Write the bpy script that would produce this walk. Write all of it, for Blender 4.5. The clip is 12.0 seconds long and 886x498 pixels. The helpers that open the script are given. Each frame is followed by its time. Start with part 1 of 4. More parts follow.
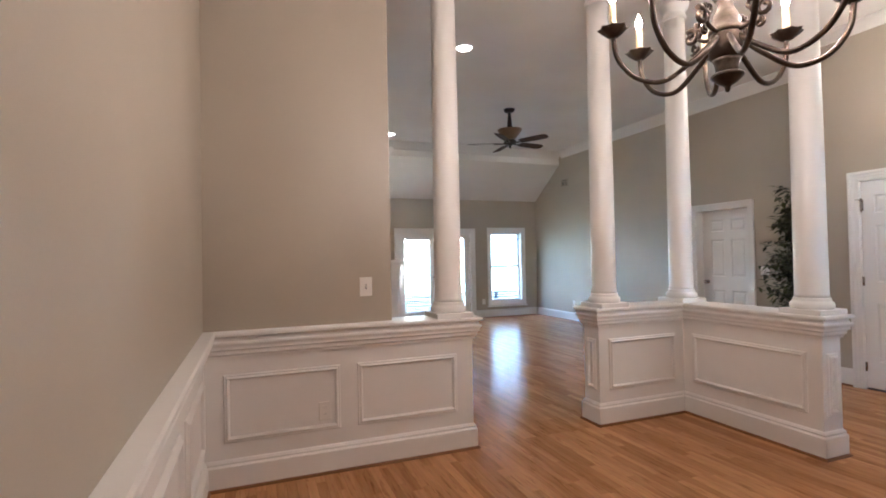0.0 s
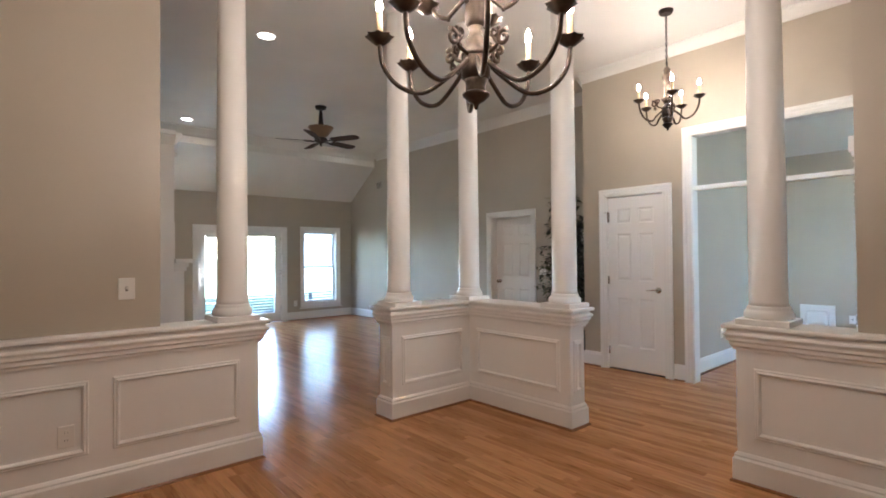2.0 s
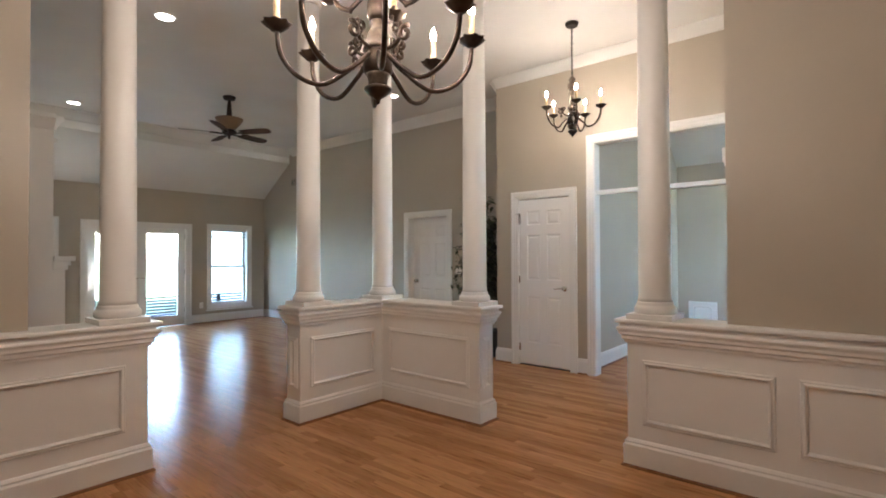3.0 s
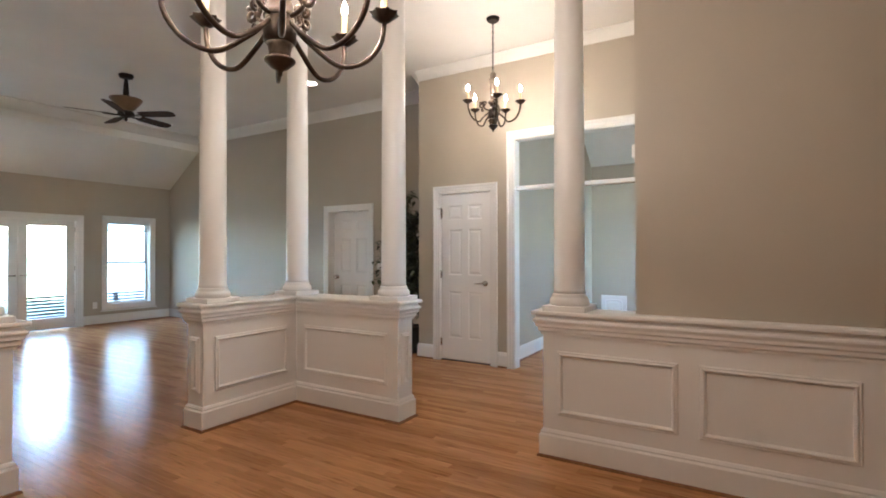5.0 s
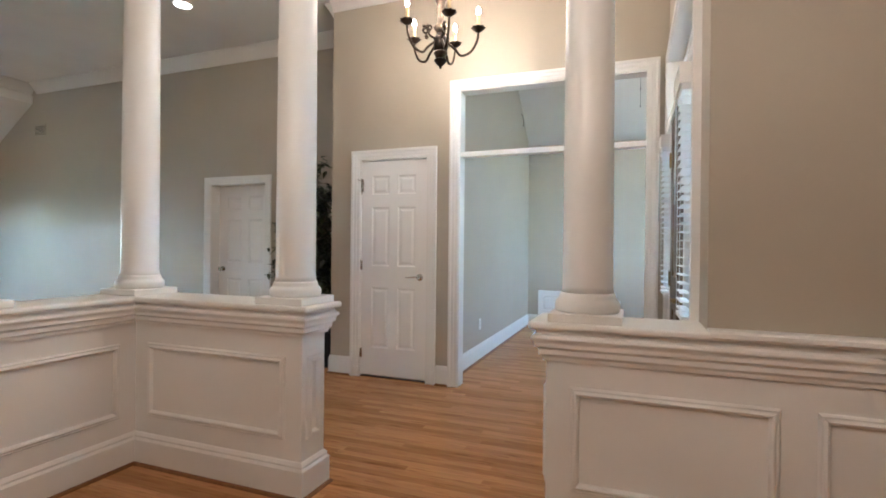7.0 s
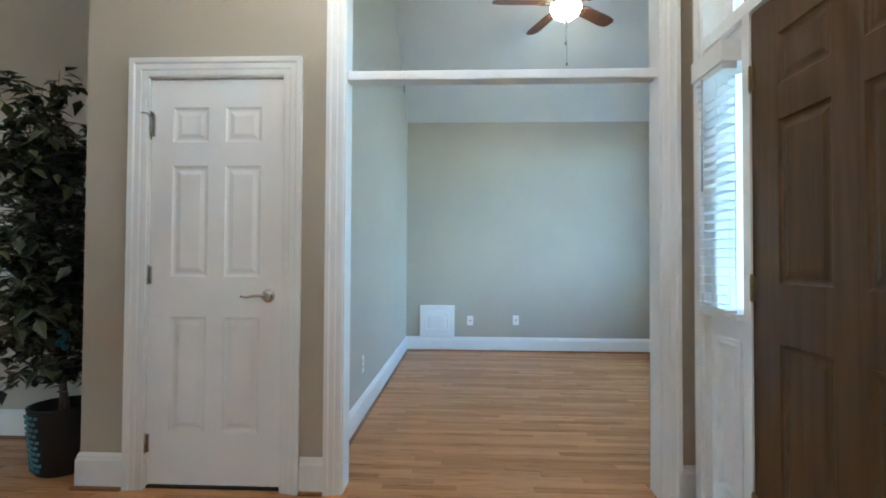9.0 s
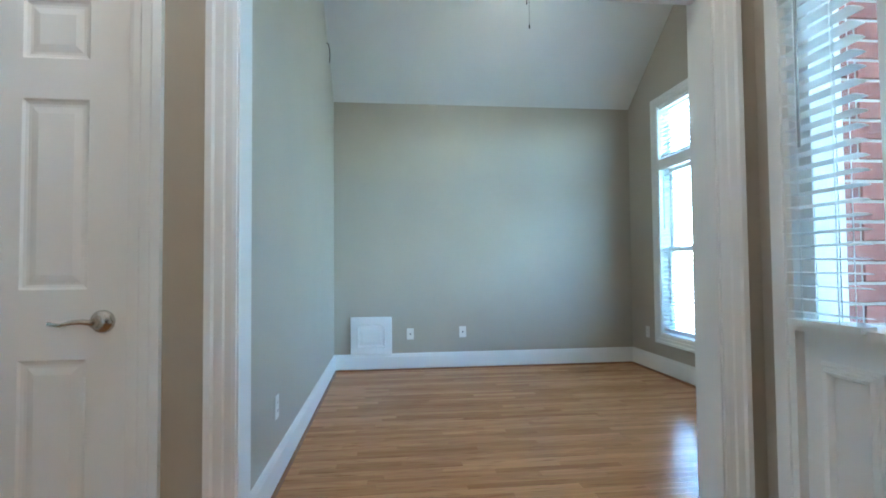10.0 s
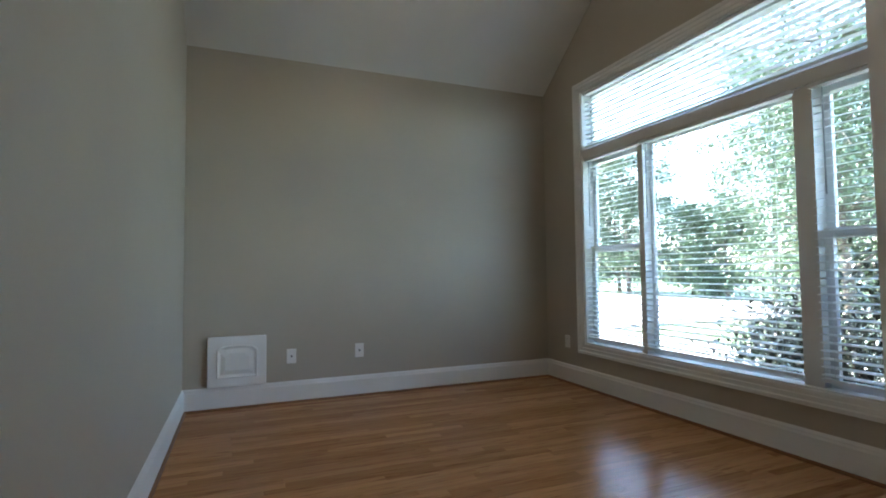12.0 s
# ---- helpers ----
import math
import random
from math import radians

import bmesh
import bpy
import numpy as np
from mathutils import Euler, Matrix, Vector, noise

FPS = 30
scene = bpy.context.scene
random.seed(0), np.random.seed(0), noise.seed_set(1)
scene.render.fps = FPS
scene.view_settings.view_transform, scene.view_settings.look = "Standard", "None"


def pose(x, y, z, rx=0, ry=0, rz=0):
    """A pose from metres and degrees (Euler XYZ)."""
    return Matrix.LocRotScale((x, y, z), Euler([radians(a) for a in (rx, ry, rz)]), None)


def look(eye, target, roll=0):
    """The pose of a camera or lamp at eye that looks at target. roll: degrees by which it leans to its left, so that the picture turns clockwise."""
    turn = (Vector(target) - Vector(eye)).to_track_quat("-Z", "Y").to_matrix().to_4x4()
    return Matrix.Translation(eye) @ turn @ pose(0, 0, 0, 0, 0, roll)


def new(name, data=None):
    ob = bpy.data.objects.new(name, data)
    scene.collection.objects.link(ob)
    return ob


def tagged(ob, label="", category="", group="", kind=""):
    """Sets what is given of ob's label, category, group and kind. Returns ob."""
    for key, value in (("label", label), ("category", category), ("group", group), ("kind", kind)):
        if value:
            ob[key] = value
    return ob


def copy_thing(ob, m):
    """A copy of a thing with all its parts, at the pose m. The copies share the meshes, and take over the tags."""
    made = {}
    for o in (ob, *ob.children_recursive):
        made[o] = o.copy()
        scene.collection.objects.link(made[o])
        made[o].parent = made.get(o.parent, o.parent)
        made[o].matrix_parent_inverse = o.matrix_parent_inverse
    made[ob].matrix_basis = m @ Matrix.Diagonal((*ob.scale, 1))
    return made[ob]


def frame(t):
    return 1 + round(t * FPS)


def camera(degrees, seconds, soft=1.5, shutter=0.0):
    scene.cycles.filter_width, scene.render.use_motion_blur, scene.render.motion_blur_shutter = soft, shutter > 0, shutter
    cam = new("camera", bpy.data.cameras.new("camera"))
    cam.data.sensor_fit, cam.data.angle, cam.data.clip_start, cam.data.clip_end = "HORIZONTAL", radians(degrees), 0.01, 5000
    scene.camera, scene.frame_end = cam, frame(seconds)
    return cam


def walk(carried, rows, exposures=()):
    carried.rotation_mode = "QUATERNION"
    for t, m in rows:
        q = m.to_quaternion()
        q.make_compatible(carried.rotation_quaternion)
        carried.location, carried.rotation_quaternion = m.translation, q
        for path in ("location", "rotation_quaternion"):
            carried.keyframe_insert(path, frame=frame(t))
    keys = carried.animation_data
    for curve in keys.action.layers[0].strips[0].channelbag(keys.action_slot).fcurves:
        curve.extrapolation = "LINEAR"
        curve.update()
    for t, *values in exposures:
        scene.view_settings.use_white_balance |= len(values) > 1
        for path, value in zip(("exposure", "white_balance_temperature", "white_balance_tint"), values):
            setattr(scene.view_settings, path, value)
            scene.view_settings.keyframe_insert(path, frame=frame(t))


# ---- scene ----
cam = camera(83.6, 12.0, 1.8)
PATH = [
    (0, (1.159, 0.957, 1.361), (1.878, 2.823, 1.397), -1.1),
    (0.5, (1.216, 0.942, 1.362), (2.085, 2.743, 1.394), -0.9),
    (1, (1.262, 0.915, 1.359), (2.292, 2.629, 1.39), -0.8),
    (1.5, (1.304, 0.887, 1.355), (2.48, 2.504, 1.387), -0.6),
    (2, (1.355, 0.846, 1.353), (2.67, 2.353, 1.382), -0.5),
    (2.5, (1.393, 0.819, 1.346), (2.828, 2.211, 1.374), -0.3),
    (3, (1.421, 0.796, 1.336), (2.955, 2.079, 1.366), -0.2),
    (3.5, (1.444, 0.785, 1.33), (3.054, 1.971, 1.361), -0.1),
    (5.5, (1.656, 0.861, 1.266), (3.377, 1.879, 1.278), 0.0),
    (6, (1.93, 1.06, 1.224), (3.675, 2.038, 1.229), 0.2),
    (6.5, (2.256, 1.334, 1.221), (4.063, 2.192, 1.222), 0.5),
    (8.5, (3.928, 2.348, 1.175), (5.913, 2.587, 1.190), 0.3),
    (9, (4.351, 2.455, 1.135), (6.349, 2.539, 1.178), 0.3),
    (9.5, (4.808, 2.546, 1.121), (6.806, 2.474, 1.176), 0.1),
    (10, (5.226, 2.597, 1.104), (7.213, 2.379, 1.171), -0.5),
    (10.5, (5.562, 2.641, 1.088), (7.528, 2.283, 1.165), -0.5),
    (11, (5.838, 2.633, 1.073), (7.78, 2.165, 1.152), -0.4),
    (11.5, (6.06, 2.658, 1.051), (7.966, 2.058, 1.143), -0.5),
    (12, (6.267, 2.759, 1.054), (8.118, 2.006, 1.148), -0.6),
]
EXPOSURES = [(0, 5.74, 5500, 7), (1, 5.68, 5520, 6), (2, 5.57, 5600, 3), (3, 5.42, 5750, 2), (5.5, 5.63, 5700, 2), (6.5, 5.63, 5650, 2), (8.5, 5.56, 5150, -6), (9.5, 5.54, 4800, -9), (10.5, 5.22, 4950, -9), (11.4, 4.62, 5350, -5), (12, 4.2, 6000, 2)]
walk(cam, [(t, look(eye, target, roll)) for t, eye, target, roll in PATH], EXPOSURES)

# ---- daylight ----
world = bpy.data.worlds.new("sky")
scene.world = world
world.use_nodes = True
wn = world.node_tree.nodes
sky = wn.new("ShaderNodeTexSky")
sky.sky_type, sky.sun_disc = "NISHITA", False
sky.sun_elevation, sky.sun_rotation = radians(46), radians(78)
world.node_tree.links.new(sky.outputs[0], wn["Background"].inputs[0])
wn["Background"].inputs[1].default_value = 0.15
sun = new("sun", bpy.data.lights.new("sun", "SUN"))
sun.data.energy, sun.data.angle, sun.data.color = 2.6, radians(0.6), (1.0, 0.96, 0.90)
sun.matrix_world = look((20 * math.sin(radians(78)), 20 * math.cos(radians(78)), 20.7), (0, 0, 0))

LAMP = (1.0, 0.755, 0.60)      # tint of the tungsten bulbs
CANDLE, FOYER_CANDLE, CAN_GLOW = 14.5, 22.0, 0.7

# ---- materials ----
def material(name):
    m = bpy.data.materials.new(name)
    m.use_nodes = True
    return m, m.node_tree.nodes, m.node_tree.links, m.node_tree.nodes["Principled BSDF"]


def painted(name, colour, rough=0.5, grain=180.0, bump=0.05, vary=0.05, metal=0.0, stain=1.3, mix=None):
    """Paint, plaster, metal: base colour with drift at two scales and a fine relief."""
    m, n, l, b = material(name)
    co = n.new("ShaderNodeTexCoord")
    big, fine = n.new("ShaderNodeTexNoise"), n.new("ShaderNodeTexNoise")
    big.inputs["Scale"].default_value, big.inputs["Detail"].default_value = stain, 4
    fine.inputs["Scale"].default_value, fine.inputs["Detail"].default_value = grain, 3
    l.new(co.outputs["Object"], big.inputs["Vector"])
    l.new(co.outputs["Object"], fine.inputs["Vector"])
    ramp = n.new("ShaderNodeValToRGB")
    other = mix or tuple(c * (1 - 2 * vary) for c in colour)
    ramp.color_ramp.elements[0].position, ramp.color_ramp.elements[1].position = 0.35, 0.65
    ramp.color_ramp.elements[0].color, ramp.color_ramp.elements[1].color = (*other, 1), (*colour, 1)
    l.new(big.outputs["Fac"], ramp.inputs["Fac"])
    l.new(ramp.outputs["Color"], b.inputs["Base Color"])
    rr = n.new("ShaderNodeMapRange")
    rr.inputs["To Min"].default_value, rr.inputs["To Max"].default_value = rough - 0.06, rough + 0.06
    l.new((fine if bump else big).outputs["Fac"], rr.inputs["Value"])
    l.new(rr.outputs["Result"], b.inputs["Roughness"])
    b.inputs["Metallic"].default_value = metal
    if not bump:
        return m
    bp = n.new("ShaderNodeBump")
    bp.inputs["Strength"].default_value, bp.inputs["Distance"].default_value = bump, 0.004
    l.new(fine.outputs["Fac"], bp.inputs["Height"])
    l.new(bp.outputs["Normal"], b.inputs["Normal"])
    return m


def wood(name, dark, light, along, rough=0.25, island=True, spread=0.5, coat=0.3, stretch=0.06, flecks=0.0):
    """Boards: streaked grain along one axis; each board has a shade of its own."""
    m, n, l, b = material(name)
    co, mp = n.new("ShaderNodeTexCoord"), n.new("ShaderNodeMapping")
    sc = [22.0, 22.0, 22.0]
    sc["xyz".index(along)] = 22.0 * stretch
    mp.inputs["Scale"].default_value = sc
    l.new(co.outputs["Object"], mp.inputs["Vector"])
    rnd = n.new("ShaderNodeNewGeometry").outputs["Random Per Island"] if island else n.new("ShaderNodeObjectInfo").outputs["Random"]
    off = n.new("ShaderNodeVectorMath")
    off.operation = "MULTIPLY_ADD"
    off.inputs[1].default_value = (37.0, 23.0, 51.0)
    l.new(rnd, off.inputs[0])
    l.new(mp.outputs["Vector"], off.inputs[2])
    gr, fi = n.new("ShaderNodeTexNoise"), n.new("ShaderNodeTexNoise")
    gr.inputs["Scale"].default_value, gr.inputs["Detail"].default_value, gr.inputs["Distortion"].default_value = 1.0, 5, 1.2
    fi.inputs["Scale"].default_value, fi.inputs["Detail"].default_value = 6.0, 3
    l.new(off.outputs["Vector"], gr.inputs["Vector"])
    l.new(off.outputs["Vector"], fi.inputs["Vector"])
    add = n.new("ShaderNodeMath")
    add.operation = "MULTIPLY_ADD"
    add.inputs[1].default_value = spread
    l.new(rnd, add.inputs[0])
    half = n.new("ShaderNodeMath")
    half.operation = "MULTIPLY"
    half.inputs[1].default_value = 1.0 - spread
    l.new(gr.outputs["Fac"], half.inputs[0])
    l.new(half.outputs[0], add.inputs[2])
    ramp = n.new("ShaderNodeValToRGB")
    ramp.color_ramp.elements[0].position, ramp.color_ramp.elements[1].position = 0.12, 0.75
    ramp.color_ramp.elements[0].color, ramp.color_ramp.elements[1].color = (*dark, 1), (*light, 1)
    l.new(add.outputs[0], ramp.inputs["Fac"])
    fine = n.new("ShaderNodeMix")
    fine.data_type, fine.blend_type = "RGBA", "MULTIPLY"
    fine.inputs["Factor"].default_value = 0.25
    l.new(ramp.outputs["Color"], fine.inputs["A"])
    l.new(fi.outputs["Color"], fine.inputs["B"])
    top = fine.outputs["Result"]
    if flecks:
        # short dark open-grain dashes along the boards
        fk, fr, fm = n.new("ShaderNodeTexNoise"), n.new("ShaderNodeMapRange"), n.new("ShaderNodeMix")
        fk.inputs["Scale"].default_value, fk.inputs["Detail"].default_value = 2.6, 4
        l.new(off.outputs["Vector"], fk.inputs["Vector"])
        fr.inputs["From Min"].default_value, fr.inputs["From Max"].default_value = 0.57, 0.72
        fr.inputs["To Max"].default_value = flecks
        l.new(fk.outputs["Fac"], fr.inputs["Value"])
        fm.data_type, fm.blend_type = "RGBA", "MULTIPLY"
        fm.inputs["B"].default_value = (0.36, 0.25, 0.18, 1)
        l.new(fr.outputs["Result"], fm.inputs["Factor"])
        l.new(top, fm.inputs["A"])
        top = fm.outputs["Result"]
    l.new(top, b.inputs["Base Color"])
    wear = n.new("ShaderNodeTexNoise")
    wear.inputs["Scale"].default_value, wear.inputs["Detail"].default_value = 1.4, 5
    l.new(co.outputs["Object"], wear.inputs["Vector"])
    rr = n.new("ShaderNodeMapRange")
    rr.inputs["To Min"].default_value, rr.inputs["To Max"].default_value = rough - 0.012, rough + 0.05
    l.new(wear.outputs["Fac"], rr.inputs["Value"])
    l.new(rr.outputs["Result"], b.inputs["Roughness"])
    b.inputs["Specular IOR Level"].default_value = 0.08
    b.inputs["Coat Weight"].default_value, b.inputs["Coat Roughness"].default_value = coat, 0.12
    bp = n.new("ShaderNodeBump")
    bp.inputs["Strength"].default_value, bp.inputs["Distance"].default_value = 0.12, 0.002
    l.new(fi.outputs["Fac"], bp.inputs["Height"])
    l.new(bp.outputs["Normal"], b.inputs["Normal"])
    return m


def glowing(name, colour, strength):
    m, n, l, b = material(name)
    b.inputs["Base Color"].default_value = (0.9, 0.88, 0.82, 1)
    b.inputs["Emission Color"].default_value = (*colour, 1)
    b.inputs["Emission Strength"].default_value = strength
    return m


def leafy(name, dark, light):
    m, n, l, b = material(name)
    rnd = n.new("ShaderNodeNewGeometry").outputs["Random Per Island"]
    ramp = n.new("ShaderNodeValToRGB")
    ramp.color_ramp.elements[0].color, ramp.color_ramp.elements[1].color = (*dark, 1), (*light, 1)
    l.new(rnd, ramp.inputs["Fac"])
    l.new(ramp.outputs["Color"], b.inputs["Base Color"])
    b.inputs["Roughness"].default_value = 0.42
    b.inputs["Subsurface Weight"].default_value = 0.0
    return m


WALL = painted("wall_paint", (0.455, 0.405, 0.328), 0.42, 260, 0.06, 0.03)
CEIL = painted("ceiling_paint", (0.76, 0.745, 0.71), 0.8, 200, 0.08, 0.03)
WHITE = painted("white_trim_paint", (0.81, 0.795, 0.77), 0.36, 420, 0.0, 0.02)
DOORW = painted("white_door_paint", (0.84, 0.825, 0.805), 0.38, 300, 0.0, 0.02)
FLOOR = wood("oak_floor", (0.33, 0.142, 0.057), (0.69, 0.360, 0.158), "y", 0.20, spread=0.37, coat=0.0, stretch=0.09, flecks=0.55)
FLOORP = wood("oak_floor_plank", (0.33, 0.142, 0.057), (0.69, 0.360, 0.158), "y", 0.20, spread=0.37, coat=0.0, stretch=0.09, flecks=0.55, island=False)
SUB = painted("dark_floor_joint", (0.05, 0.025, 0.012), 0.8)
SHOE = wood("stained_shoe_moulding", (0.16, 0.07, 0.03), (0.33, 0.16, 0.07), "x", 0.35, spread=0.2)
DARKDOOR = wood("brown_door_stain", (0.065, 0.034, 0.016), (0.125, 0.070, 0.034), "z", 0.38, spread=0.1)
BRONZE = painted("aged_bronze", (0.030, 0.020, 0.015), 0.36, 60, 0.3, 0.2, 0.7, 14, (0.085, 0.060, 0.042))
BRONZEL = painted("rubbed_bronze", (0.15, 0.115, 0.085), 0.42, 70, 0.4, 0.2, 0.5, 26, (0.055, 0.04, 0.03))
IRON = painted("dark_iron", (0.035, 0.026, 0.022), 0.42, 80, 0.2, 0.2, 0.6, 8)
NICKEL = painted("satin_nickel", (0.55, 0.52, 0.48), 0.24, 120, 0.02, 0.05, 1.0)
BRASS = painted("dull_brass", (0.34, 0.25, 0.13), 0.35, 120, 0.05, 0.1, 1.0)
WAX = painted("candle_sleeve", (0.66, 0.53, 0.30), 0.5, 60, 0.05, 0.04)
SLAT = painted("blind_slat", (0.82, 0.83, 0.82), 0.45, 120, 0.02, 0.02)
VINYL = painted("white_window_vinyl", (0.80, 0.80, 0.79), 0.35, 120, 0.02, 0.02)
PLASTIC = painted("white_plastic", (0.80, 0.78, 0.74), 0.35, 120, 0.02, 0.02)
# near-black that stands in for the shade inside slots, gaps and recesses
SLOT_SHADE = painted("dark_recess_shade", (0.03, 0.03, 0.03), 0.6)
BLADE = wood("fan_blade_walnut", (0.03, 0.016, 0.011), (0.07, 0.038, 0.025), "x", 0.55, spread=0.1)
BLADE2 = wood("fan_blade_cherry", (0.11, 0.045, 0.025), (0.23, 0.10, 0.055), "x", 0.4, spread=0.1)
AMBER = painted("amber_glass_bowl", (0.26, 0.165, 0.09), 0.35, 30, 0.05, 0.15, 0.0, 6)
FLAME = glowing("lit_candle_bulb", LAMP, CANDLE)
FLAME2 = glowing("lit_foyer_bulb", LAMP, FOYER_CANDLE)
CANLIT = glowing("lit_downlight", (1.0, 0.88, 0.76), CAN_GLOW)
BOWLLIT = glowing("lit_frosted_bowl", (1.0, 0.85, 0.70), 1.2)
LEAF = leafy("ficus_leaf", (0.005, 0.010, 0.005), (0.075, 0.088, 0.034))
SHRUB = leafy("shrub_leaf", (0.004, 0.009, 0.004), (0.024, 0.036, 0.016))
TREELEAF = leafy("tree_leaf", (0.04, 0.068, 0.034), (0.13, 0.18, 0.095))
BARK = painted("bark", (0.12, 0.09, 0.07), 0.9, 40, 0.8, 0.2, 0, 6)
POT = painted("black_basket", (0.018, 0.018, 0.020), 0.6, 30, 0.5, 0.2)
TEAL = painted("teal_glaze", (0.10, 0.28, 0.33), 0.35, 40, 0.1, 0.1)
BRICK = painted("red_brick", (0.30, 0.10, 0.075), 0.85, 60, 0.5, 0.2, 0, 7)
MORTAR = painted("mortar", (0.52, 0.49, 0.45), 0.95, 90, 0.6, 0.1)
SIDING = painted("white_siding", (0.78, 0.79, 0.78), 0.5, 60, 0.05, 0.02)
CONCRETE = painted("pale_concrete", (0.50, 0.48, 0.45), 0.9, 40, 0.3, 0.1)
RAILDARK = painted("dark_stained_timber", (0.055, 0.055, 0.068), 0.7, 40, 0.4, 0.2)
DECK = painted("weathered_deck", (0.10, 0.082, 0.072), 0.8, 40, 0.4, 0.2, 0, 3)
GRASS = painted("pine_straw_ground", (0.15, 0.17, 0.085), 0.95, 20, 0.6, 0.2, 0, 0.8, (0.075, 0.125, 0.045))
GLASS, gn, gl, gb = material("window_glass")
gb.inputs["Base Color"].default_value = (1, 1, 1, 1)
gb.inputs["Roughness"].default_value, gb.inputs["IOR"].default_value = 0.0, 1.45
gb.inputs["Transmission Weight"].default_value = 1.0


# ---- mesh helpers ----
def box(bm, x0, x1, y0, y1, z0, z1):
    v = [bm.verts.new(p) for p in ((x0, y0, z0), (x1, y0, z0), (x1, y1, z0), (x0, y1, z0), (x0, y0, z1), (x1, y0, z1), (x1, y1, z1), (x0, y1, z1))]
    for f in ((0, 3, 2, 1), (4, 5, 6, 7), (0, 1, 5, 4), (1, 2, 6, 5), (2, 3, 7, 6), (3, 0, 4, 7)):
        bm.faces.new([v[i] for i in f])
    return v


def hull(bm, low, high):
    """A solid between two loops of the same number of points."""
    a, b = [bm.verts.new(p) for p in low], [bm.verts.new(p) for p in high]
    k = len(a)
    bm.faces.new(a[::-1])
    bm.faces.new(b)
    for i in range(k):
        bm.faces.new((a[i], a[(i + 1) % k], b[(i + 1) % k], b[i]))


def turned(bm, profile, segments=24, centre=(0, 0), z=0.0):
    """A lathe: (radius, height) points from foot to top."""
    rings = []
    for r, h in profile:
        rings.append([bm.verts.new((centre[0] + r * math.cos(2 * math.pi * i / segments), centre[1] + r * math.sin(2 * math.pi * i / segments), z + h)) for i in range(segments)])
    for a, b in zip(rings, rings[1:]):
        for i in range(segments):
            f = bm.faces.new((a[i], a[(i + 1) % segments], b[(i + 1) % segments], b[i]))
            f.smooth = True
    bm.faces.new(rings[0][::-1])
    bm.faces.new(rings[-1])


def tube(bm, points, radius, segments=8, ends=None):
    """A round bar along points; ends gives another radius at the tip."""
    pts = [Vector(p) for p in points]
    rings, k = [], len(pts)
    side = None
    for i, p in enumerate(pts):
        d = (pts[min(i + 1, k - 1)] - pts[max(i - 1, 0)]).normalized()
        if side is None:
            side = d.orthogonal().normalized()
        side = (side - d * side.dot(d)).normalized()
        up = d.cross(side)
        r = radius if ends is None else radius + (ends - radius) * i / (k - 1)
        rings.append([bm.verts.new(p + r * (side * math.cos(2 * math.pi * j / segments) + up * math.sin(2 * math.pi * j / segments))) for j in range(segments)])
    for a, b in zip(rings, rings[1:]):
        for j in range(segments):
            f = bm.faces.new((a[j], a[(j + 1) % segments], b[(j + 1) % segments], b[j]))
            f.smooth = True
    bm.faces.new(rings[0][::-1])
    bm.faces.new(rings[-1])


def sweep(bm, profile, path, closed=False):
    """A moulding: profile of (out, up) carried along a level path of (x, y, z) with mitred corners; out is to the right of the way."""
    pts = [Vector(p) for p in path]
    k = len(pts)
    rings = []
    for i, p in enumerate(pts):
        a = (p - pts[i - 1]).normalized() if (i or closed) else None
        b = (pts[(i + 1) % k] - p).normalized() if (i < k - 1 or closed) else None
        a, b = a or b, b or a
        na, nb = Vector((a.y, -a.x, 0)), Vector((b.y, -b.x, 0))
        m = (na + nb).normalized()
        m = m / max(0.2, m.dot(na))
        rings.append([bm.verts.new(p + m * o + Vector((0, 0, u))) for o, u in profile])
    q = len(profile)
    for i in range(k if closed else k - 1):
        a, b = rings[i], rings[(i + 1) % k]
        for j in range(q):
            bm.faces.new((a[j], a[(j + 1) % q], b[(j + 1) % q], b[j]))
    if not closed:
        bm.faces.new(rings[0][::-1])
        bm.faces.new(rings[-1])


def mesh_of(name, bm, mat):
    bmesh.ops.recalc_face_normals(bm, faces=bm.faces)
    me = bpy.data.meshes.new(name)
    bm.to_mesh(me)
    bm.free()
    me.materials.append(mat)
    return me


def part(name, bm, mat, parent=None, label=""):
    ob = new(name, mesh_of(name, bm, mat))
    ob.parent = parent
    return tagged(ob, label)


def thing(name, label, category, at=None, group="", kind=""):
    ob = new(name)
    if at is not None:
        ob.matrix_world = at
    return tagged(ob, label, category, group, kind)


def bevel(bm, width=0.004, segments=2):
    bmesh.ops.remove_doubles(bm, verts=bm.verts, dist=1e-5)
    bmesh.ops.bevel(bm, geom=[e for e in bm.edges if len(e.link_faces) == 2 and e.calc_face_angle(0) > 0.6], offset=width, segments=segments, affect="EDGES", profile=0.5)


def boxes(*ranges):
    bm = bmesh.new()
    for r in ranges:
        box(bm, *r)
    return bm


def structure(name, bm, mat, label, category):
    return tagged(part(name, bm, mat), label, category, kind="structure")


